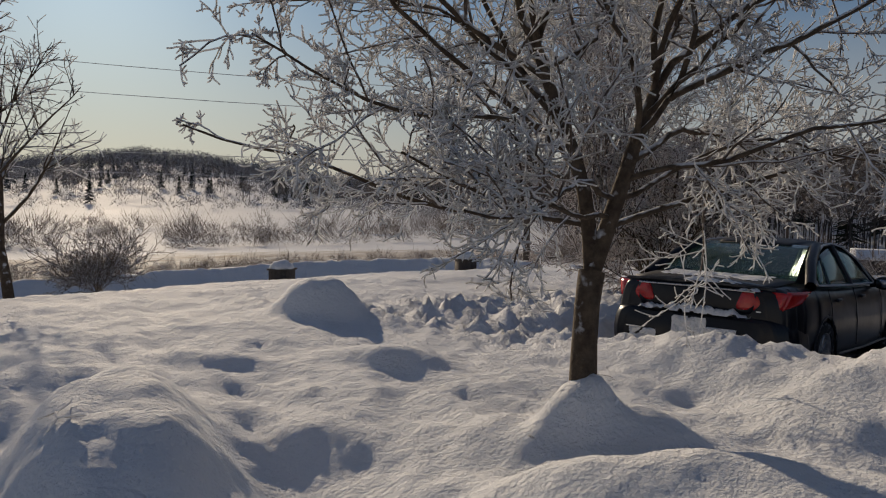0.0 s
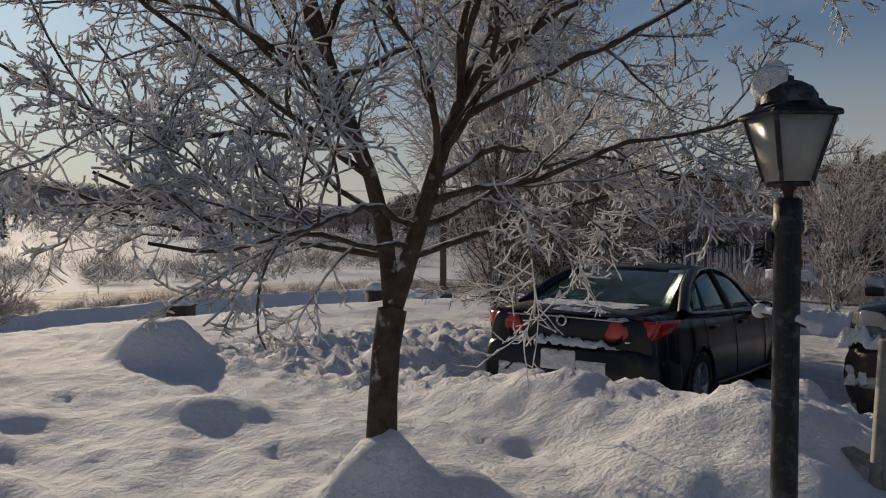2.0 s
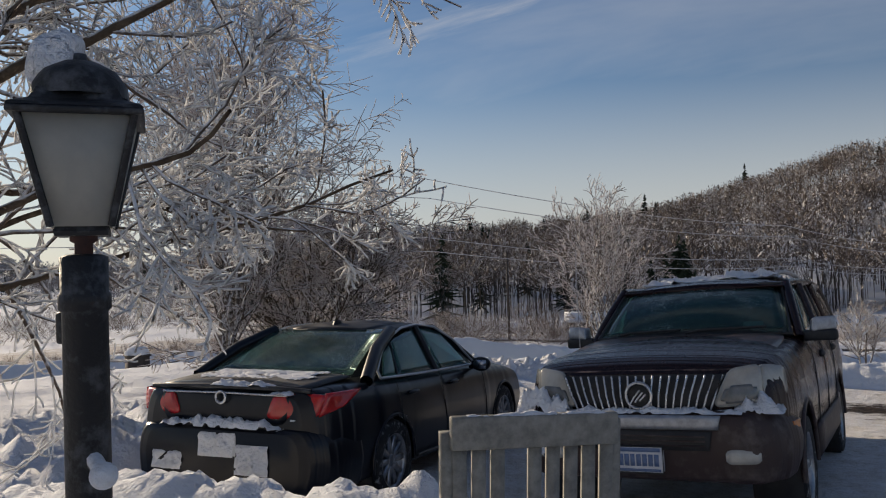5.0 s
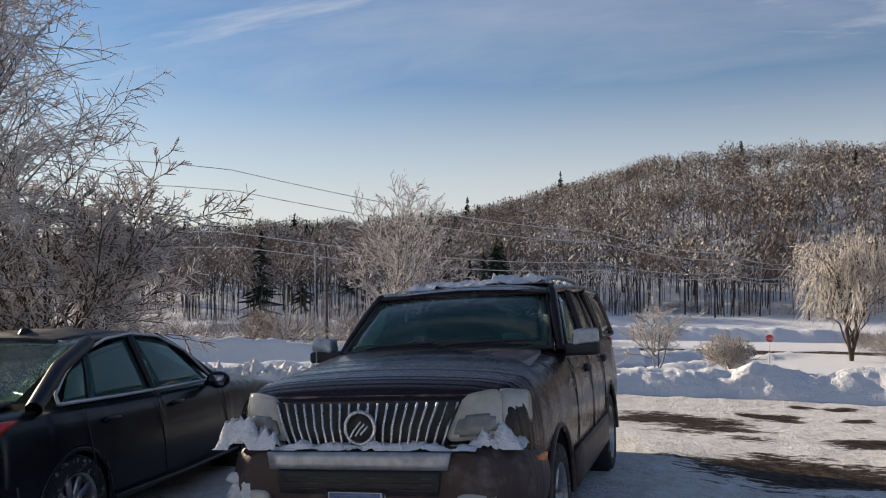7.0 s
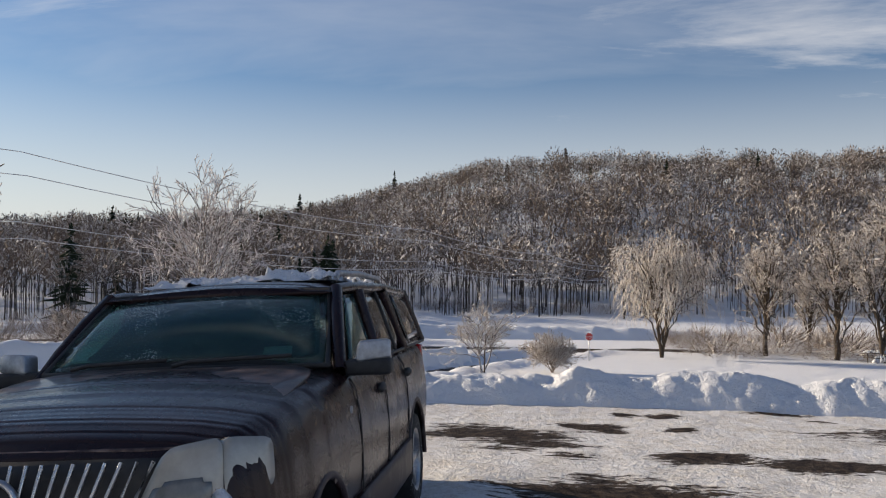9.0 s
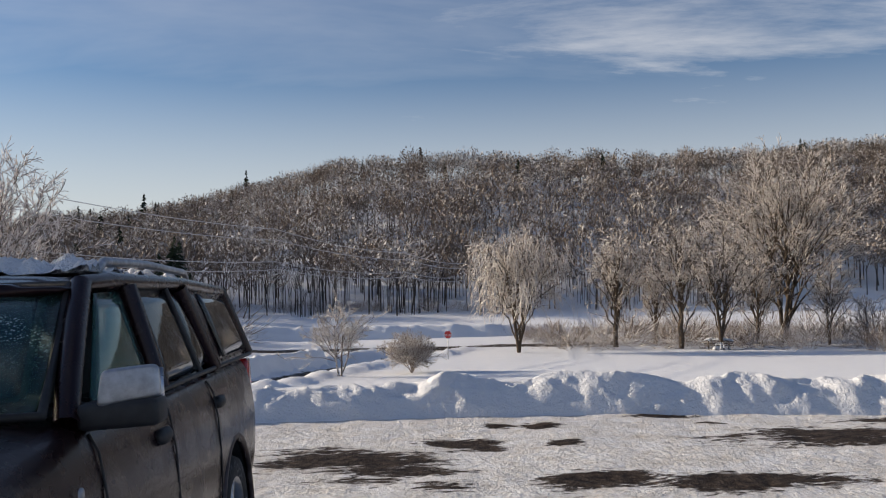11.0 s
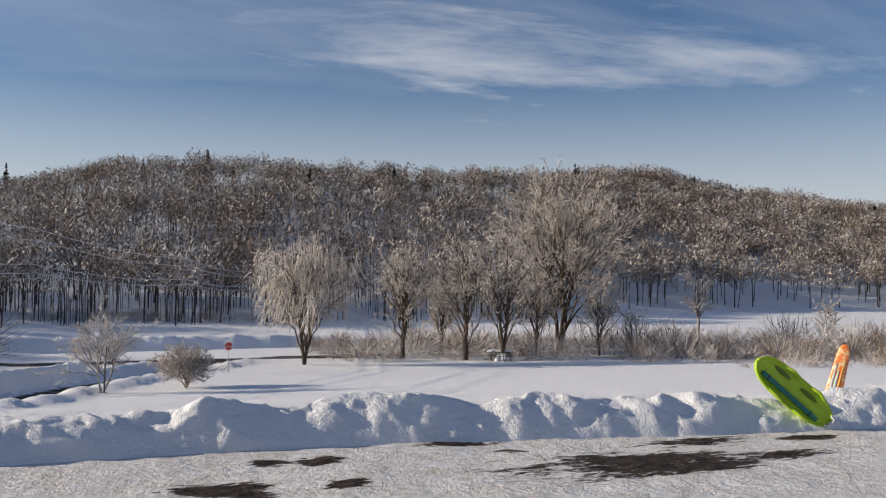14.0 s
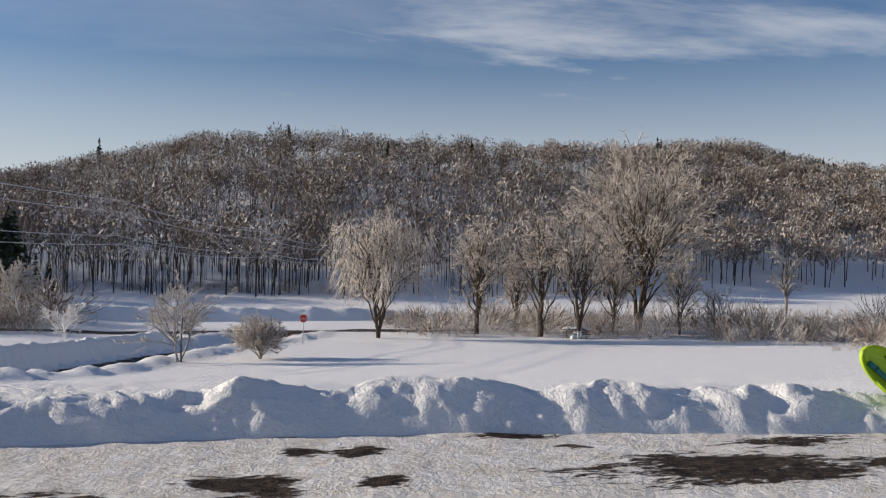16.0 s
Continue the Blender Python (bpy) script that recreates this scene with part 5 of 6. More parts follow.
    lock = part("door_lock", revolve([(0, 0.003), (0.018, 0.002), (0.02, -0.004)], 16), M_SATIN, s)
    lock.location = (0.928, 1.45, 1.06)
    # lying snow
    for nm, x, y, z, l, w, h, sd, tilt in (("roof_snow", 0.0, 3.45, 1.772, 1.15, 1.7, 0.045, 4, 0), ("roof_snow", 0.32, 2.85, 1.775, 0.5, 0.55, 0.055, 9, 0), ("roof_snow", -0.35, 2.5, 1.755, 0.5, 0.35, 0.035, 14, 0), ("bumper_snow", 0.0, 0.01, 0.843, 1.30, 0.10, 0.026, 21, 0), ("bumper_snow", 0.72, 0.12, 0.84, 0.32, 0.18, 0.08, 25, 0),
                                         ("bumper_snow", -0.70, 0.06, 0.845, 0.40, 0.22, 0.12, 31, 0)):
        sp = snow_pad(nm, l, w, h, sd, s, "crusted snow")
        sp.location = (x, y, z)
    sp = snow_pad("bumper_snow", 0.20, 0.16, 0.06, 41, s, "crusted snow")
    sp.matrix_basis = pose(-0.74, 0.02, 0.62, 80, 0, -25)
    return s


def sedan():
    s = thing("sedan", -3.02, -0.775, 0.0, 6.06, "near-black sedan rimed with frost, parked in deep snow", "car", rx=-2.4)
    keys = [(0.0, 0.70, 0.34, 0.97, 0.03), (0.04, 0.80, 0.30, 1.0, 0.035), (0.14, 0.865, 0.26, 1.015, 0.04), (0.4, 0.905, 0.24, 1.02, 0.045), (0.9, 0.925, 0.23, 1.0, 0.05), (1.6, 0.93, 0.22, 0.975, 0.03), (2.8, 0.93, 0.22, 0.955, 0.03), (3.4, 0.925, 0.22, 0.94, 0.05),
            (4.0, 0.915, 0.23, 0.88, 0.07), (4.45, 0.88, 0.24, 0.80, 0.06), (4.7, 0.80, 0.26, 0.70, 0.04), (4.82, 0.66, 0.30, 0.60, 0.02)]
    ax = [(1.05, 0.34), (3.79, 0.34)]
    part("body", hull_loft(keys, 96, ax, 0.37), M_NAVY, s, "near-black body with frost on its top faces")
    part("boot_lid", panel([(-0.70, 0.03, 1.018), (0.70, 0.03, 1.018), (0.72, 0.78, 1.065), (-0.72, 0.78, 1.065)], 0.015, 0.03, 12, 8, 0.1), M_NAVYFROST, s, "frosted boot lid")
    part("boot_face", panel([(-0.56, -0.012, 0.76), (0.56, -0.012, 0.76), (0.60, 0.0, 0.995), (-0.60, 0.0, 0.995)], 0.02, 0.012, 8, 6, 0.05), M_NAVY, s)
    part_mesh("boot_lip", bars([[(-0.74, 0.06, 1.005), (-0.4, 0.0, 1.025), (0, -0.02, 1.03), (0.4, 0.0, 1.025), (0.74, 0.06, 1.005)]], 0.018, 8), M_NAVYFROST, s)
    part_mesh("chrome_bar", bars([[(-0.58, -0.01, 0.975), (0, -0.032, 0.985), (0.58, -0.01, 0.975)]], 0.010, 6), M_CHROME, s)
    bd = part("badge", revolve([(0.035, -0.008), (0.052, -0.008), (0.055, 0.0), (0.052, 0.008), (0.035, 0.008), (0.035, -0.008)], 24), M_CHROME, s)
    bd.rotation_euler, bd.location = (0, 0, radians(90)), (0, -0.04, 0.95)
    part("bumper", hull_loft([(-0.06, 0.70, 0.30, 0.70, 0.004), (-0.03, 0.80, 0.27, 0.725, 0.006), (0.06, 0.875, 0.25, 0.735, 0.01), (0.25, 0.915, 0.24, 0.73, 0.0), (0.5, 0.925, 0.24, 0.7, 0.0)], 26), M_NAVY, s)
    pl = part("number_plate", box((-0.155, -0.066, 0.52), (0.155, -0.05, 0.675)), M_PLATE, s, "number plate caked with snow", bevel=0.004)
    for sx in (-1, 1):
        for ay, az in ax:
            part_mesh("arch_lip", bars([arc(ay, az, 0.375, sx * 0.917)], 0.016, 6), M_NAVY, s)
            part("wheel_well", revolve([(0.37, -0.14), (0.37, 0.14), (0.0, 0.14)], 24) if sx < 0 else revolve([(0.0, -0.14), (0.37, -0.14), (0.37, 0.14)], 24), M_PLASTIC, s).location = (sx * 0.75, ay, az)
            wheel(s, sx * 0.815, ay, 0.335, 0.335, 0.22, 10, M_ALLOY, sx)
        tl = [(0.40, -0.030, 0.80), (0.81, 0.050, 0.82), (0.85, 0.095, 0.985), (0.47, -0.023, 0.985)]
        t1 = part("tail_light", panel(tl if sx > 0 else mirror_x(tl), 0.03, 0.02, 8, 6, 0.1), M_RED, s, "red tail light with snow on its edge")
        t2 = [(0.812, 0.055, 0.822), (0.915, 0.24, 0.885), (0.925, 0.48, 0.99), (0.852, 0.097, 0.986)]
        part("side_lens", panel(t2 if sx > 0 else mirror_x(t2), 0.03, 0.012, 6, 5), M_RED, t1)
        mir = thing("door_mirror", 0, 0, 0)
        mir.parent = s
        mb = bmesh.new()
        bmesh.ops.create_uvsphere(mb, u_segments=16, v_segments=10, radius=1, matrix=Matrix.Translation((sx * 1.0, 2.86, 0.985)) @ Matrix.Diagonal((0.105, 0.085, 0.075, 1)))
        for v in mb.verts:
            v.co.y = max(v.co.y, 2.82)
        part("mirror_shell", mb, M_NAVY, mir)
        part("mirror_glass", box((min(sx * 0.93, sx * 1.07), 2.812, 0.94), (max(sx * 0.93, sx * 1.07), 2.817, 1.03)), M_CHROME, mir)
        part_mesh("mirror_arm", bars([[(sx * 0.86, 2.90, 0.95), (sx * 0.96, 2.88, 0.965)]], 0.025, 8), M_NAVY, mir)
        for nm, q in (("quarter_glass", [(0.845, 0.98, 1.02), (0.855, 1.22, 1.01), (0.72, 1.35, 1.27), (0.755, 1.15, 1.20)]), ("rear_door_glass", [(0.857, 1.25, 1.01), (0.862, 1.98, 0.995), (0.628, 2.0, 1.395), (0.70, 1.39, 1.30)]),
                      ("front_door_glass", [(0.862, 2.08, 0.993), (0.858, 2.92, 0.985), (0.66, 2.55, 1.33), (0.625, 2.10, 1.40)])):
            q = q if sx > 0 else mirror_x(q)
            part(nm, panel(q, 0.006, 0.012, 8, 6), M_GLASS, s).visible_shadow = False
        part_mesh("window_trim", bars([[(sx * 0.85, 0.93, 1.02), (sx * 0.868, 1.6, 1.0), (sx * 0.872, 2.4, 0.985), (sx * 0.865, 3.02, 0.975)], [(sx * 0.85, 0.93, 1.02), (sx * 0.81, 0.95, 1.08), (sx * 0.755, 1.12, 1.21), (sx * 0.69, 1.38, 1.32), (sx * 0.63, 1.75, 1.40), (sx * 0.612, 2.1, 1.42), (sx * 0.64, 2.45, 1.385), (sx * 0.72, 2.75, 1.25), (sx * 0.85, 3.02, 0.99)]], 0.012, 6), M_TRIM, s, "bright window trim")
        for q, w in (([(0.862, 2.03, 0.99), (0.63, 2.05, 1.40)], 0.030), ([(0.845, 0.70, 1.02), (0.72, 1.1, 1.24), (0.62, 1.55, 1.38)], 0.055), ([(0.855, 3.1, 0.97), (0.68, 2.72, 1.26), (0.60, 2.5, 1.38)], 0.032), ([(0.855, 1.235, 1.01), (0.71, 1.37, 1.29)], 0.008)):
            part_mesh("pillar", bars([[(sx * a, b, c) for a, b, c in q]], w, 8), M_NAVY, s)
        for y0 in (1.32, 2.22):
            hq = [(0.928, y0, 0.845), (0.930, y0 + 0.2, 0.845), (0.925, y0 + 0.2, 0.88), (0.922, y0, 0.88)]
            part("door_handle", panel(hq if sx > 0 else mirror_x(hq), 0.02, 0.02, 6, 3, 0.3), M_NAVY, s)
        for y0 in (1.16, 2.05, 3.12):
            side_strip(s, "door_seam", [(sx * 0.92, y0 + 0.12, 0.34), (sx * 0.937, y0 + 0.05, 0.6), (sx * 0.925, y0, 0.82), (sx * 0.88, y0, 0.97)], 0.004, M_PLASTIC)
        side_strip(s, "sill_line", [(sx * 0.935, 1.45, 0.31), (sx * 0.937, 2.4, 0.29), (sx * 0.935, 3.38, 0.30)], 0.014, M_NAVY)
    part("cabin", hull_loft([(0.85, 0.62, 0.9, 1.05, 0.01), (1.6, 0.58, 0.9, 1.34, 0.01), (2.4, 0.57, 0.9, 1.36, 0.01), (3.3, 0.6, 0.9, 1.0, 0.01)], 24), M_INSIDE, s, "near-black solid cabin block behind the glass")
    part("roof", hull_loft([(1.50, 0.56, 1.35, 1.385, 0.025), (1.75, 0.63, 1.37, 1.415, 0.03), (2.1, 0.64, 1.39, 1.425, 0.035), (2.45, 0.625, 1.36, 1.40, 0.03), (2.62, 0.57, 1.31, 1.365, 0.02)], 24), M_NAVYFROST, s, "roof dulled by frost")
    part("rear_window", panel([(-0.70, 0.72, 1.065), (0.70, 0.72, 1.065), (0.56, 1.53, 1.395), (-0.56, 1.53, 1.395)], 0.006, 0.04, 12, 8), M_FROSTGLASS, s, "frosted rear window").visible_shadow = False
    part("windscreen", panel([(0.72, 3.35, 0.985), (-0.72, 3.35, 0.985), (-0.55, 2.58, 1.375), (0.55, 2.58, 1.375)], 0.006, 0.04, 10, 8), M_FROSTGLASS, s)
    fin = part("roof_aerial", panel([(0.0, 1.62, 1.42), (0.0, 1.80, 1.425), (0.0, 1.72, 1.475), (0.0, 1.66, 1.475)], 0.03, 0.0, 4, 4), M_NAVY, s)
    for x, y, z, l, w, h, sd, rx in ((0.0, -0.05, 0.735, 1.10, 0.10, 0.05, 3, 0), (0.15, 0.02, 1.04, 0.55, 0.12, 0.025, 6, 0), (0.52, 0.0, 0.985, 0.2, 0.08, 0.03, 8, 0), (-0.02, -0.07, 0.60, 0.34, 0.18, 0.03, 12, 85), (0.30, -0.07, 0.50, 0.30, 0.22, 0.04, 15, 85), (-0.5, -0.06, 0.46, 0.3, 0.14, 0.04, 18, 85), (0.55, 0.02, 0.81, 0.28, 0.07, 0.03, 22, 60), (0.0, 0.5, 1.075, 1.1, 0.4, 0.012, 27, 4)):
        sp = snow_pad("clinging_snow", l, w, h, sd, s, "patch of clinging snow")
        sp.matrix_basis = pose(x, y, z, rx, 0, 0)
    return s


suv()
sedan()

# ---- things in the yard ----


def lamp_post():
    x, y = 0.198, -4.318
    z0 = gz(x, y) - 0.2
    s = thing("street_lamp", x, y, 0.035, 0, "black metal lamp post with a four-sided lantern capped by snow", "lamp post")
    part("post", revolve([(0.0, z0), (0.042, z0), (0.040, 1.2), (0.040, 1.80), (0.046, 1.805), (0.046, 1.83), (0.042, 1.835), (0.042, 1.90), (0.030, 1.905), (0.0, 1.905)], 20, "z"), M_IRON, s, "black post with a rime of frost")
    part("neck", revolve([(0.016, 1.90), (0.016, 1.925), (0.024, 1.93), (0.024, 1.945)], 14, "z"), M_RUST, s)
    rung = part_mesh("ladder_rest", bars([[(-0.10, 0.045, 1.545), (0.10, -0.045, 1.52)]], 0.012, 8), M_IRON, s)
    for sx in (-1, 1):
        bm = bmesh.new()
        bmesh.ops.create_icosphere(bm, subdivisions=3, radius=0.024, matrix=Matrix.Translation((sx * 0.10, -sx * 0.045, 1.5325 - sx * 0.0125)))
        part("end_ball", bm, M_FROST, rung, "end ball coated in frost")
        part_mesh("rime", bars([[(sx * 0.042, -sx * 0.019, 1.542 - sx * 0.005), (sx * 0.095, -sx * 0.043, 1.536 - sx * 0.012)]], 0.014, 8), M_FROST, rung)
    part("light_sensor", box((-0.062, -0.02, 1.74), (-0.038, 0.02, 1.80)), M_IRON, s, bevel=0.006)
    lan = thing("lantern", 0, 0, 0)
    lan.parent = s
    lan.matrix_basis = pose(0, 0, 0, 0, 0, 49)
    b, t, z1, z2 = 0.050, 0.094, 1.955, 2.15
    part("base_plate", revolve([(0, 1.938), (b * 1.25, 1.938), (b * 1.3, 1.946), (b * 1.2, 1.958), (0, 1.96)], 4, "z"), M_IRON, lan, smooth=False).rotation_euler = (0, 0, radians(45))
    cs = [(1, 1), (-1, 1), (-1, -1), (1, -1)]
    for i in range(4):
        (ax, ay), (bx, by) = cs[i], cs[(i + 1) % 4]
        part_mesh("corner_bar", bars([[(ax * b, ay * b, z1), (ax * t, ay * t, z2)]], 0.0075, 6), M_IRON, lan)
        p = panel([(bx * b * 0.97, by * b * 0.97, z1), (ax * b * 0.97, ay * b * 0.97, z1), (ax * t * 0.97, ay * t * 0.97, z2), (bx * t * 0.97, by * t * 0.97, z2)], 0.004, 0, 2, 2)
        part("pane", p, M_MILK, lan, "frosted glass pane")
    part("rim", box((-0.111, -0.111, 2.148), (0.111, 0.111, 2.160)), M_IRON, lan, bevel=0.004)
    hood = revolve([(0.155, 2.160), (0.150, 2.166), (0.110, 2.178), (0.100, 2.19), (0.094, 2.20)], 4, "z")
    part("hood_skirt", hood, M_IRON, lan, smooth=False).rotation_euler = (0, 0, radians(45))
    part("dome", revolve([(0.085, 2.19), (0.082, 2.215), (0.066, 2.24), (0.036, 2.257), (0.014, 2.262), (0.012, 2.275), (0.0, 2.278)], 20, "z"), M_IRON, lan)
    bm = bmesh.new()
    bmesh.ops.create_icosphere(bm, subdivisions=4, radius=1)
    for v in bm.verts:
        n = noise.noise(v.co * 1.6) * 0.18
        v.co = Vector((v.co.x * 0.050, v.co.y * 0.068, v.co.z * (0.078 if v.co.z > 0 else 0.05))) * (1 + n)
    cap = part("snow_cap", bm, M_SNOW, s, "leaning cap of snow")
    cap.matrix_basis = pose(-0.055, -0.01, 2.25, 0, 18, 40)


def garden_chair():
    """Weathered slatted chair; its back stands out of the snow, one slat gone."""
    a, b = Vector((0.094, -2.828, 1.39)), Vector((0.530, -2.385, 1.31))
    u = (b - a)
    u.z = 0
    w = u.length
    u.normalize()
    n = Vector((-u.y, u.x, 0))           # towards the cars
    ang = math.degrees(math.atan2(u.y, u.x))
    zg = 0.15
    s = thing("garden_chair", (a.x + b.x) / 2, (a.y + b.y) / 2, zg, ang, "weathered grey wooden slatted garden chair dusted with frost", "chair")
    top, h = 1.385 - zg, w / 2
    lean = 0.10

    def pt(x, z, d=0.0):
        return (x, d - lean * (z - 0.35), z)
    rail = part("top_rail", panel([pt(-h, top - 0.115, -0.02), pt(h, top - 0.145, -0.02), pt(h, top - 0.03, -0.02), pt(-h, top, -0.02)], 0.035, 0.004, 12, 3), M_GREYWOOD, s, "top rail edged with frost", bevel=0.006)
    fr = snow_pad("rail_frost", w, 0.03, 0.012, 5, rail, "", 0.012, 0.6, M_FROST)
    fr.matrix_basis = pose(0, -lean * (top - 0.36) - 0.002, top - 0.016, 0, 2.4, 0)
    for i in range(9):
        if i == 3:
            continue
        x = -h + 0.035 + (w - 0.07) * i / 8
        part("back_slat", panel([pt(x - 0.024, 0.38), pt(x + 0.024, 0.38), pt(x + 0.024, top - 0.12), pt(x - 0.024, top - 0.12)], 0.018, 0.001, 2, 6), M_GREYWOOD, s)
    part("back_rail", panel([pt(-h, 0.36, -0.015), pt(h, 0.36, -0.015), pt(h, 0.44, -0.015), pt(-h, 0.44, -0.015)], 0.03), M_GREYWOOD, s)
    for sx in (-1, 1):
        part("leg", panel([(sx * h - 0.025, 0.03, 0), (sx * h + 0.025, 0.03, 0), pt(sx * h + 0.025, top - 0.06, 0.012), pt(sx * h - 0.025, top - 0.06, 0.012)], 0.045, 0, 2, 6), M_GREYWOOD, s)
        part("leg", box((sx * h - 0.025, 0.50, 0), (sx * h + 0.025, 0.55, 0.58)), M_GREYWOOD, s)
        part("arm", box((sx * h - 0.04, -0.02, 0.58), (sx * h + 0.04, 0.58, 0.605)), M_GREYWOOD, s)
    for i in range(5):
        part("seat_slat", box((-h, 0.04 + 0.1 * i, 0.375), (h, 0.12 + 0.1 * i, 0.395)), M_GREYWOOD, s)



def green_sled():
    """Moulded lime foam sled with teal bands, leaning head-up on the bank."""
    foot, head = Vector((9.93, 8.58, -0.22)), Vector((9.20, 8.98, 0.50))
    d = (head - foot).normalized()
    L = (head - foot).length
    face = Vector((-0.55, -0.75, 0.35))
    face = (face - d * face.dot(d)).normalized()
    side = d.cross(face).normalized()
    m = Matrix((side, d, face)).transposed().to_4x4()
    m.translation = foot
    s = thing("sled", 0, 0, 0, 0, "lime green foam sled with teal stripes leaning on the snow bank", "sled")
    s.matrix_world = m

    def outline(v):
        return 0.20 * max(0.0, 1 - abs(2 * v - 1) ** 3.2) ** 0.5
    bm = bmesh.new()
    top, bot = [], []
    nv, nu = 30, 14
    for j in range(nv + 1):
        v = 0.004 + 0.992 * j / nv
        wdt = outline(v)
        rt, rb = [], []
        for i in range(nu + 1):
            u = -1 + 2 * i / nu
            lip = 0.05 * abs(u) ** 5
            ridge = 0.008 * math.cos(u * 9 * math.pi) * (abs(u) < 0.85)
            z = 0.055 + lip + ridge + 0.10 * v ** 4
            rt.append(bm.verts.new((u * wdt, v * L * 1.05, z)))
            rb.append(bm.verts.new((u * wdt * 0.93, v * L * 1.05, -0.03 + 0.10 * v ** 4 + 0.02 * abs(u) ** 4)))
        top.append(rt)
        bot.append(rb)
    for j in range(nv):
        for i in range(nu):
            bm.faces.new((top[j][i], top[j][i + 1], top[j + 1][i + 1], top[j + 1][i]))
            bm.faces.new((bot[j][i], bot[j + 1][i], bot[j + 1][i + 1], bot[j][i + 1]))
        bm.faces.new((top[j][0], top[j + 1][0], bot[j + 1][0], bot[j][0]))
        bm.faces.new((top[j + 1][nu], top[j][nu], bot[j][nu], bot[j + 1][nu]))
    for r, q in ((top[0], bot[0]), (list(reversed(top[-1])), list(reversed(bot[-1])))):
        for i in range(nu):
            bm.faces.new((r[i + 1], r[i], q[i], q[i + 1]))
    part("shell", bm, M_LIME, s, "ribbed lime green foam")
    st = part("stripe", panel([(-0.105, 0.14, 0.082), (-0.050, 0.14, 0.082), (-0.050, L * 0.92, 0.150), (-0.105, L * 0.92, 0.150)], 0.03, -0.012, 3, 14), M_TEAL, s, "long teal stripe")
    for v in (0.22, 0.42, 0.62, 0.82):
        part("strap", box((-0.112, v * L, 0.066 + 0.09 * v ** 3), (-0.043, v * L + 0.02, 0.090 + 0.09 * v ** 3)), M_DKTEAL, st)
    # No holes cut: dark ovals on the shell paint the shade inside the grips.
    for v in (0.36, 0.74):
        sl = bmesh.new()
        bmesh.ops.create_uvsphere(sl, u_segments=20, v_segments=10, radius=1, matrix=Matrix.Translation((0.095, v * L, 0.068 + 0.10 * v ** 4)) @ Matrix.Diagonal((0.030, 0.13, 0.012, 1)))
        part("grip_slot", sl, M_SLOTSHADE, s, "dark green oval coloured as the shade inside a grip slot")
    for sx in (-1, 1):
        for v in (0.30, 0.66):
            part_mesh("handle", bars([[(sx * outline(v - 0.1) * 0.92, (v - 0.1) * L, 0.10), (sx * outline(v) * 0.96, v * L, 0.155), (sx * outline(v + 0.1) * 0.92, (v + 0.1) * L, 0.11)]], 0.018, 8), M_LIME, s)
    part_mesh("tow_loop", bars([[(-0.07, 0.05, 0.10), (-0.05, -0.01, 0.12), (0.05, -0.01, 0.12), (0.07, 0.05, 0.10)]], 0.012, 8), M_PLATE, s, "pale tow loop")


def orange_board():
    s = thing("snow_board", 10.98, 9.6, -0.22, -42, "orange, yellow and white patterned snow sled stuck upright in snow", "sled", rx=-8, ry=14)
    bm = bmesh.new()
    rows = []
    H, n = 0.90, 22
    for j in range(n + 1):
        v = j / n
        w = 0.115 * math.sqrt(max(0.004, 1 - max(0, (v - 0.82) / 0.18) ** 2)) * (0.86 + 0.14 * math.cos(v * 3))
        off = 0.05 * max(0, v - 0.8) ** 1.5 * 6
        rows.append([bm.verts.new((u * w, off + 0.012 * abs(u) ** 3, v * H)) for u in (-1, -0.7, -0.35, 0, 0.35, 0.7, 1)] + [bm.verts.new((u * w, off + 0.02 + 0.012 * abs(u) ** 3, v * H)) for u in (1, 0.7, 0.35, 0, -0.35, -0.7, -1)])
    for j in range(n):
        k = len(rows[0])
        for i in range(k):
            i2 = (i + 1) % k
            bm.faces.new((rows[j][i], rows[j][i2], rows[j + 1][i2], rows[j + 1][i]))
    bm.faces.new(list(reversed(rows[0])))
    bm.faces.new(rows[-1])
    bmesh.ops.recalc_face_normals(bm, faces=bm.faces)
    part("deck", bm, M_ORANGE, s, "orange deck with pale streaks")
    for x0, x1, z0, z1, mt in ((-0.075, -0.035, 0.10, 0.60, M_PLATE), (0.02, 0.05, 0.05, 0.66, M_YELLOW), (-0.03, 0.01, 0.25, 0.50, M_AQUA)):
        part("print", panel([(x0, -0.006, z0), (x1, -0.006, z0), (x1 - 0.01, -0.006, z1), (x0 + 0.015, -0.006, z1)], 0.004, 0.0, 3, 8), mt, s)


def snow_capped_box(x, y, seed):
    z = gz(x, y)
    s = thing("planter_box", x, y, z, seed * 30, "small dark timber box under a thick cap of snow", "box", "boxes in the yard")
    part("box_body", box((-0.30, -0.30, -0.1), (0.30, 0.30, 0.34)), M_DARKWOOD, s, bevel=0.02)
    part("box_rim", box((-0.34, -0.34, 0.34), (0.34, 0.34, 0.39)), M_DARKWOOD, s, bevel=0.01)
    bm = bmesh.new()
    bmesh.ops.create_icosphere(bm, subdivisions=3, radius=1)
    for v in bm.verts:
        v.co = Vector((v.co.x * 0.36, v.co.y * 0.36, max(v.co.z, 0) * 0.26)) * (1 + 0.15 * noise.noise(v.co * 2 + Vector((seed, 0, 0))))
    part("snow_cap", bm, M_SNOW, s, "rounded cap of snow").location = (0, 0, 0.385)


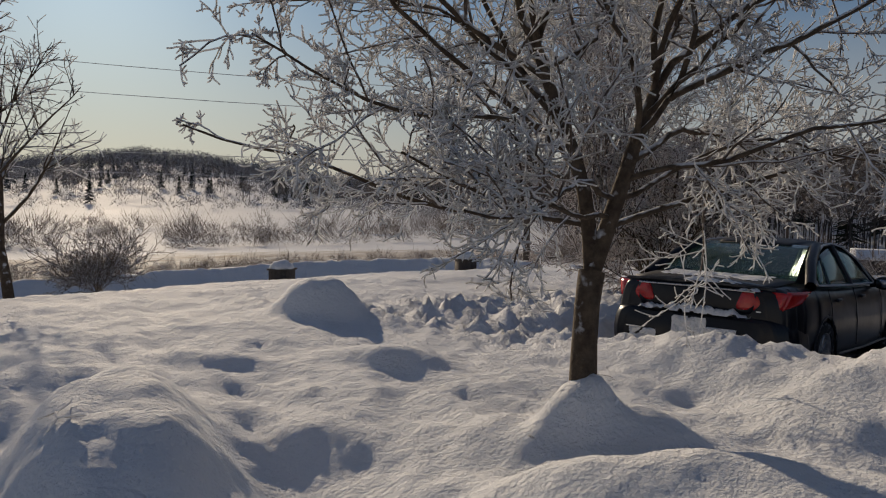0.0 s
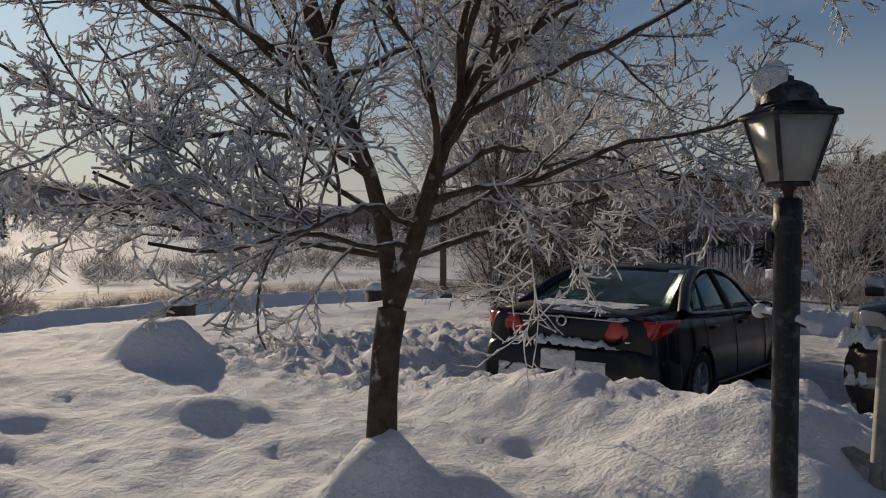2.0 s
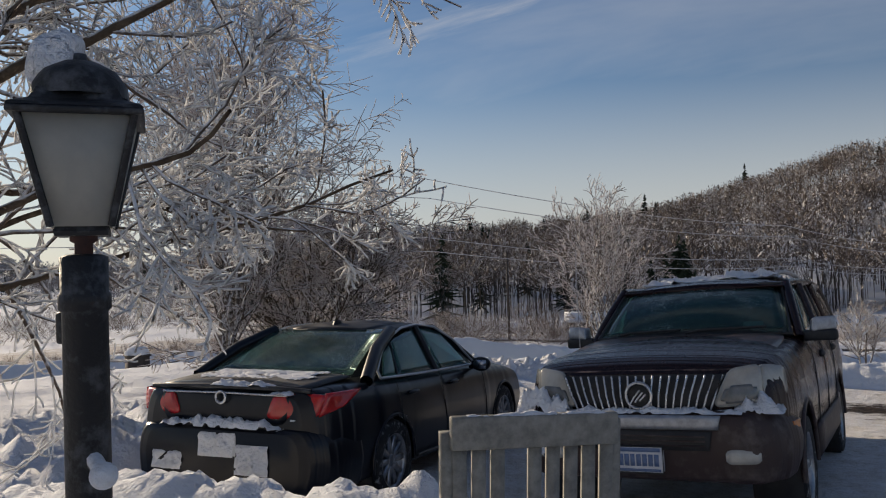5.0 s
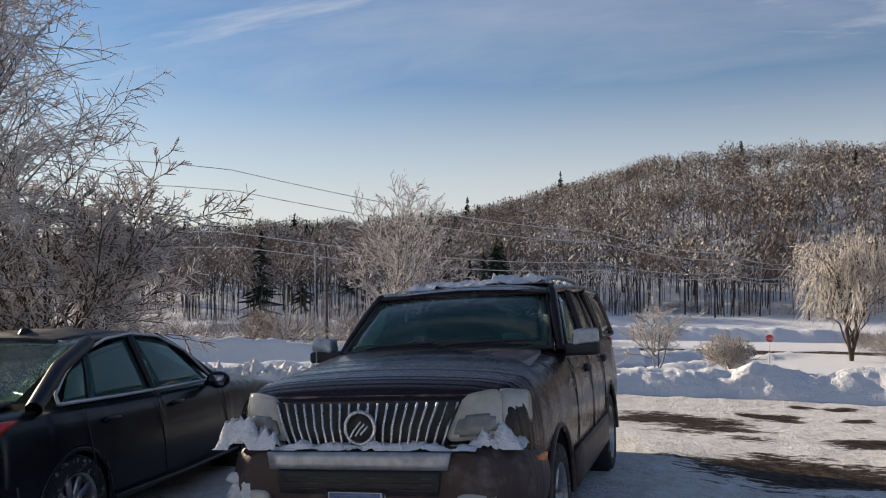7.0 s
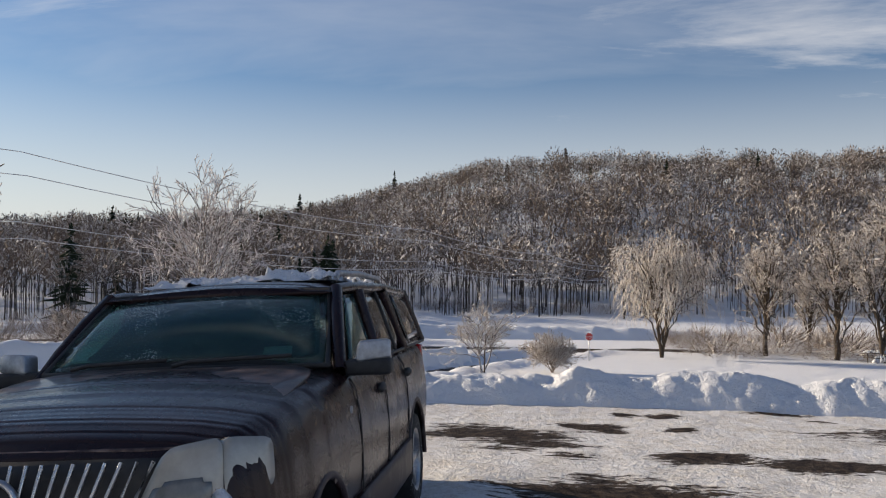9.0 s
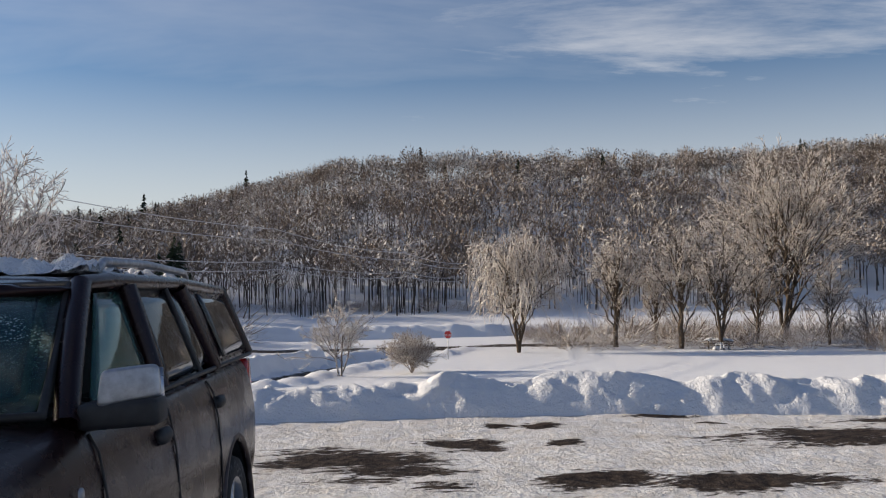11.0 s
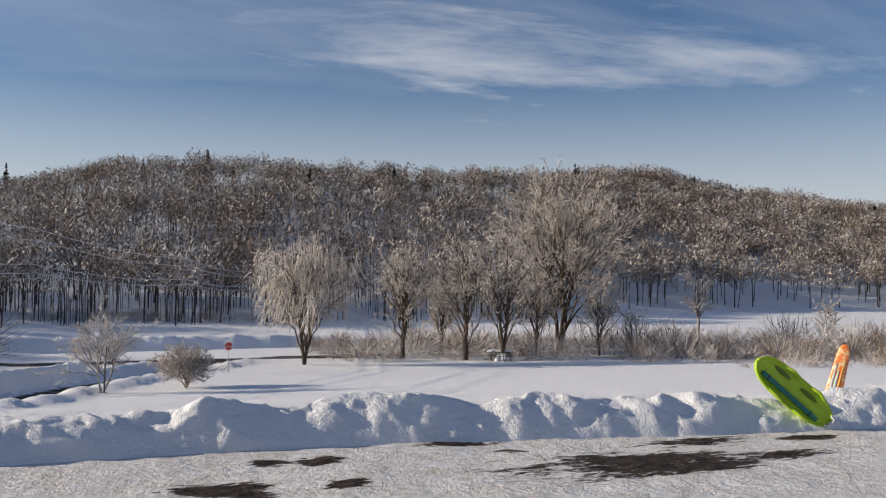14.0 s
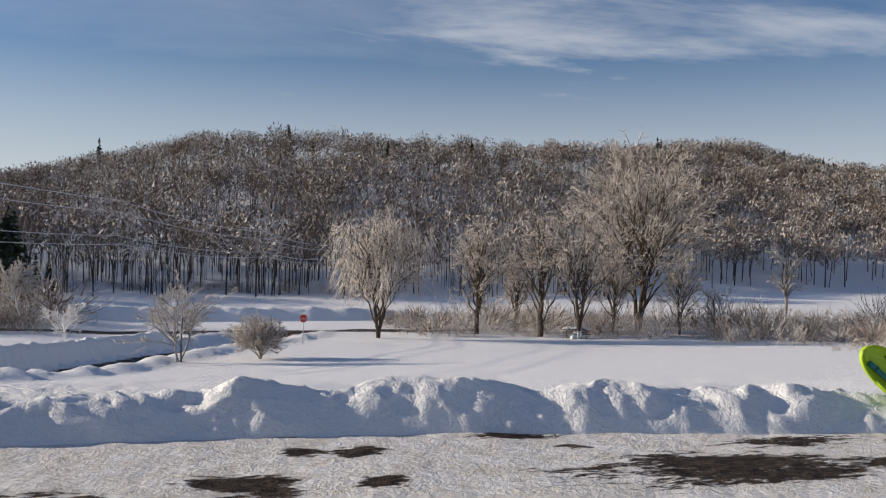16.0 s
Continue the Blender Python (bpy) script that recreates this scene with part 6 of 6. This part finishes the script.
def stop_sign():
    x, y = 6.8, 61.6
    z = gz(x, y)
    s = thing("stop_sign", x, y, z, 5, "red octagonal stop sign on a thin post by the road", "sign")
    part("post", revolve([(0, -0.2), (0.035, -0.2), (0.035, 2.2), (0, 2.2)], 8, "z"), M_SATIN, s)
    f = revolve([(0, -0.006), (0.33, -0.006), (0.33, 0.006), (0, 0.006)], 8)
    fo = part("plate_face", f, M_SIGNRED, s, smooth=False)
    fo.rotation_euler, fo.location = (radians(22.5), 0, radians(90)), (0, -0.05, 1.9)
    rim = part("border", revolve([(0.29, -0.009), (0.325, -0.009), (0.325, -0.0065), (0.29, -0.0065)], 8), M_PLATE, s, smooth=False)
    rim.rotation_euler, rim.location = (radians(22.5), 0, radians(90)), (0, -0.05, 1.9)
    tx = bpy.data.curves.new("word", "FONT")
    tx.body, tx.size, tx.align_x, tx.align_y, tx.extrude = "STOP", 0.24, "CENTER", "CENTER", 0.003
    wo = new("word", tx)
    wo.data.materials.append(M_PLATE)
    wo.parent = s
    wo.matrix_basis = pose(0, -0.062, 1.85, 90, 0, 0)


def picnic_table():
    x, y = 31.0, 68.0
    s = thing("picnic_table", x, y, gz(x, y), -20, "dark wooden picnic table under snow at the field's edge", "table")
    for i in range(5):
        part("top_plank", box((-1.2, -0.38 + 0.155 * i, 0.74), (1.2, -0.24 + 0.155 * i, 0.78)), M_DARKWOOD, s)
    for sy in (-1, 1):
        for k in (0, 1):
            part("bench_plank", box((-1.2, sy * 0.72 - 0.15 + 0.155 * k, 0.43), (1.2, sy * 0.72 - 0.01 + 0.155 * k, 0.47)), M_DARKWOOD, s)
    for sx in (-1, 1):
        for sy in (-1, 1):
            part_mesh("leg", bars([[(sx * 0.85, sy * 0.25, 0.75), (sx * 0.85, sy * 0.72, 0)]], 0.05, 4), M_DARKWOOD, s)
        part("brace", box((sx * 0.85 - 0.03, -0.8, 0.37), (sx * 0.85 + 0.03, 0.8, 0.43)), M_DARKWOOD, s)
    sp = snow_pad("table_snow", 2.4, 0.8, 0.16, 7, s, "thick snow on the top", 0.06)
    sp.location = (0, 0, 0.775)
    sp = snow_pad("table_snow", 1.5, 0.9, 0.45, 9, s, "drift of snow before it", 0.06)
    sp.location = (0.2, -0.6, 0.0)


def utility_pole(x, y, tall, seed):
    s = thing("utility_pole", x, y, gz(x, y), seed * 40, "weathered wooden utility pole with a crossarm", "utility pole", "poles along the road")
    part("pole_shaft", revolve([(0, -0.3), (0.15, -0.3), (0.11, tall), (0, tall)], 10, "z"), M_DARKWOOD, s)
    part("crossarm", box((-0.9, -0.05, tall * 0.62), (0.9, 0.05, tall * 0.62 + 0.1)), M_DARKWOOD, s)
    part("lamp_arm", box((-0.55, -0.06, tall * 0.52), (0.55, 0.06, tall * 0.52 + 0.14)), M_SATIN, s)


def wires():
    """Four lines strung along the road; far ends pass out of view."""
    a, d = Vector((-19.8, 26.0, 0)), Vector((30.4, 99.0, 0))
    for i, drop in enumerate((0.0, -1.0, -2.9, -3.6)):
        pts = []
        for k in range(61):
            s = -0.75 + 1.95 * k / 60
            z = 6.0 + 0.2 * s if s < 0 else 6.0 - 4.8 * s
            seg = (s + 0.75) / 0.39
            sag = -1.0 * (1 - (2 * (seg - math.floor(seg)) - 1) ** 2) * 0.5
            p = a + d * s
            pts.append((p.x + 0.3 * (i % 2), p.y, z + drop * (1 - 0.15 * max(s, 0)) + sag + 0.3))
        w = tagged(part_mesh("power_line", tubes("bar", [[(Vector(p), 0.010 + 0.00028 * max(p[1], 0.0)) for p in pts]], 4), M_WIRE), "dark overhead power line strung across the valley", "power line", "overhead lines")


def shed():
    x, y = -32.0, 88.0
    s = thing("shed", x, y, gz(x, y), 20, "small far shed under a snow-covered roof", "shed")
    part("wall", box((-2.2, -1.5, -0.3), (2.2, 1.5, 1.9)), M_DARKWOOD, s)
    for sy in (-1, 1):
        q = [(-2.5, -1.9, 1.75), (2.5, -1.9, 1.75), (2.5, 0, 2.75), (-2.5, 0, 2.75)] if sy < 0 else [(2.5, 1.9, 1.75), (-2.5, 1.9, 1.75), (-2.5, 0, 2.75), (2.5, 0, 2.75)]
        part("roof", panel(q, 0.18, 0.03), M_SNOW, s, "roof slope under snow")
    part("door", box((-0.5, -1.54, -0.2), (0.5, -1.5, 1.6)), M_PLASTIC, s)


M_IRON = mat("black_iron", (0.018, 0.019, 0.021), 0.5, 0.3, second=(0.16, 0.17, 0.19), scale=16, lo=0.52, hi=0.8, rough2=0.8, bump=0.002, bump_scale=80)
M_RUST = mat("rusty_collar", (0.12, 0.05, 0.035), 0.7, 0.3, second=(0.05, 0.03, 0.03), scale=30)
M_MILK = mat("frosted_lantern_glass", (0.60, 0.59, 0.54), 0.35, second=(0.46, 0.46, 0.43), scale=9)
M_MILK.node_tree.nodes["Principled BSDF"].inputs["Transmission Weight"].default_value = 0.45
M_GREYWOOD = mat("weathered_wood", (0.17, 0.165, 0.15), 0.85, second=(0.30, 0.29, 0.26), scale=18, bump=0.003, bump_scale=70)
M_DARKWOOD = mat("dark_timber", (0.045, 0.035, 0.03), 0.85, second=(0.09, 0.075, 0.065), scale=10, bump=0.004, bump_scale=40)
M_LIME = mat("lime_foam", (0.42, 0.62, 0.02), 0.45, second=(0.34, 0.52, 0.02), scale=10, bump=0.002, bump_scale=90)
M_SLOTSHADE = mat("slot_shade_lime", (0.10, 0.14, 0.012), 0.6, second=(0.14, 0.19, 0.02), scale=20)
M_TEAL = mat("teal_band", (0.01, 0.20, 0.17), 0.5, second=(0.015, 0.14, 0.13), scale=14)
M_DKTEAL = mat("dark_strap", (0.006, 0.05, 0.05), 0.6)
M_ORANGE = mat("orange_print", (0.75, 0.20, 0.04), 0.4, second=(0.80, 0.62, 0.35), scale=14, lo=0.48, hi=0.58)
M_YELLOW = mat("yellow_print", (0.75, 0.52, 0.05), 0.4, second=(0.70, 0.30, 0.05), scale=20)
M_AQUA = mat("aqua_print", (0.25, 0.55, 0.55), 0.4, second=(0.75, 0.72, 0.62), scale=20)
M_SIGNRED = mat("sign_red", (0.50, 0.025, 0.02), 0.5, second=(0.40, 0.02, 0.02), scale=8)
M_WIRE = mat("rimed_wire", (0.32, 0.32, 0.33), 0.6, 0.1, second=(0.60, 0.61, 0.63), scale=3)



def fallen_twig():
    x, y = -3.02, -6.55
    s = thing("fallen_twig", x, y, gz(x, y) + 0.012, 0, "frosted forked twig lying on a snow mound", "twig")
    c = lambda a, b: (a, b, gz(x + a, y + b) - gz(x, y) + 0.01)
    part_mesh("stem", bars([[c(-0.16, -0.05), c(-0.06, 0.0), c(0.03, -0.02), c(0.14, 0.08)]], 0.007, 6), M_TWIG, s)
    part_mesh("shoot", bars([[c(-0.03, 0.0), c(-0.06, 0.07), c(-0.13, 0.10)]], 0.005, 6), M_TWIG, s)
    part_mesh("shoot", bars([[c(0.03, -0.02), c(0.07, -0.09)]], 0.005, 6), M_TWIG, s)


lamp_post()
garden_chair()
fallen_twig()
green_sled()
orange_board()
for k, (bx, by) in enumerate(((-20.3, 5.35), (-18.0, 10.9))):
    snow_capped_box(bx, by, k + 1)
stop_sign()
picnic_table()
utility_pole(-36.1, 75.1, 9.6, 1)
utility_pole(-22.1, 18.6, 7.6, 2)
wires()
shed()

# the larger trees round the drive and in the valley
FINE = [(10, 0.42, 45, 0.0, 0.13), (12, 0.42, 48, 0.0, 0.16)]
domed_tree("birch_clump", -7.5, 3.9, 7.9, 4.3, 0.04, 50, 21, "many-stemmed tall tree thick with pinkish frosted twigs beside the drive", M_TWIG_DARK, M_PINK, 4, [(10, 0.34, 46, 0.02, 0.16), (12, 0.42, 52, 0.05, 0.2)], twig=0.0052, stout=0.5)
wild_tree("large_shrub", -7.3, 5.3, 4.9, 3.8, 27, "large rounded shrub of fine frosted brown twigs", M_BARK, M_PINK, 12, "bush", [(10, 0.42, 45, 0.0, 0.15), (10, 0.42, 50, 0.02, 0.18)], twig=0.0072, thick_k=0.4, category="bush")
wild_tree("young_tree", -13.1, -4.1, 6.2, 3.6, 22, "slender yard tree white with frost", M_BARK, M_TWIG, 1, "tall", [(8, 0.45, 42, 0.0, 0.12), (6, 0.42, 45, 0.0, 0.15)], twig=0.007, thick_k=0.75)
domed_tree("forked_tree", -5.2, 14.6, 5.4, 3.5, 0.12, 30, 23, "bare several-stemmed tree lightly frosted behind the cars", M_TWIG_DARK, M_PINK, 4, [(9, 0.32, 36, -0.03, 0.12), (8, 0.40, 40, 0.0, 0.15)], twig=0.0065, stout=0.85)
domed_tree("willow", 13.5, 68.6, 11.0, 9.4, 0.22, 34, 24, "weeping willow glowing with pale warm frost", M_BARK, M_WARM, 2, [(8, 0.34, 50, 0.04, 0.14), (7, 0.45, 60, 0.20, 0.14)], twig=0.019, strands=800)
domed_tree("tall_maple", 41.4, 76.5, 18.8, 17.5, 0.26, 44, 25, "tallest frosted hardwood with a broad fan of branches", M_BARK, M_WARM, 3, [(11, 0.30, 34, -0.03, 0.10), (10, 0.42, 40, -0.01, 0.13)], twig=0.021)
for k, (az, d, h, w, st) in enumerate(((-16.3, 76, 11.5, 5.5, 1), (-20.7, 74, 12.3, 6.5, 1), (-23.4, 73, 12.0, 8.0, 2), (-19.0, 82, 9, 4.5, 1), (-25.6, 80, 9, 5, 1), (-30.0, 80, 8, 5, 2))):
    bx, by = 2.2 - d * math.sin(radians(az)), 0.7 + d * math.cos(radians(az))
    domed_tree("hedgerow_tree", bx, by, h, w * 1.15, 0.26, 22, 40 + k, "frosted hardwood in the row beyond the field", M_BARK, M_WARM, st, [(8, 0.36, 46, -0.01, 0.16), (9, 0.42, 50, 0.0, 0.2)], twig=0.019, group="row of trees beyond the field")
for k, (az, d, h, w) in enumerate(((-36.5, 95, 11, 4.2), (-32.2, 76, 5.8, 3.5), (-44.5, 80, 6, 4))):
    bx, by = 2.2 - d * math.sin(radians(az)), 0.7 + d * math.cos(radians(az))
    wild_tree("slender_tree", bx, by, h, w, 50 + k, "thin bare tree at the field's edge", M_TWIG_DARK, M_WARM, 1, "tall", [(7, 0.4, 40, 0, 0.12), (6, 0.4, 42, 0, 0.14)], twig=0.016, group="thin trees at the field")
wild_tree("roadside_tree", -0.6, 45.4, 5.2, 5.4, 61, "low spreading frosted tree by the side road", M_TWIG_DARK, M_WARM, 4, "round", [(7, 0.42, 40, 0, 0.12), (7, 0.42, 45, 0, 0.15)], twig=0.010)
wild_tree("round_bush", 3.5, 47.6, 2.3, 4.0, 62, "rounded warm-toned frosted bush by the side road", M_BRUSH, M_WARM, 9, "bush", [(8, 0.5, 45, 0, 0.15), (8, 0.45, 50, 0, 0.18)], twig=0.010, category="bush")
wild_tree("oval_tree", -38.9, 64.4, 5.0, 3.6, 63, "small oval frosted tree alone on the snow", M_BARK, M_WARM, 1, "round", [(9, 0.42, 40, 0, 0.12), (10, 0.42, 45, 0, 0.15)], twig=0.016)
wild_tree("oval_tree", -9.0, 60.0, 4.4, 3.0, 64, "small frosted tree by the road", M_TWIG, M_TWIG, 1, "round", [(8, 0.42, 40, 0, 0.12), (7, 0.42, 45, 0, 0.15)], twig=0.012)
wild_tree("oval_tree", -16.5, 80.0, 7.0, 4.0, 65, "frosted tree standing before the woods", M_TWIG, M_WARM, 1, "tall", FINE, twig=0.018)
wild_tree("yard_bush", -17.4, -1.2, 0.55, 3.0, 66, "low frosted shrub in the yard snow", M_BRUSH, M_TWIG_DARK, 9, "bush", [(6, 0.5, 45, 0, 0.15), (6, 0.45, 50, 0, 0.18)], twig=0.006, category="bush")
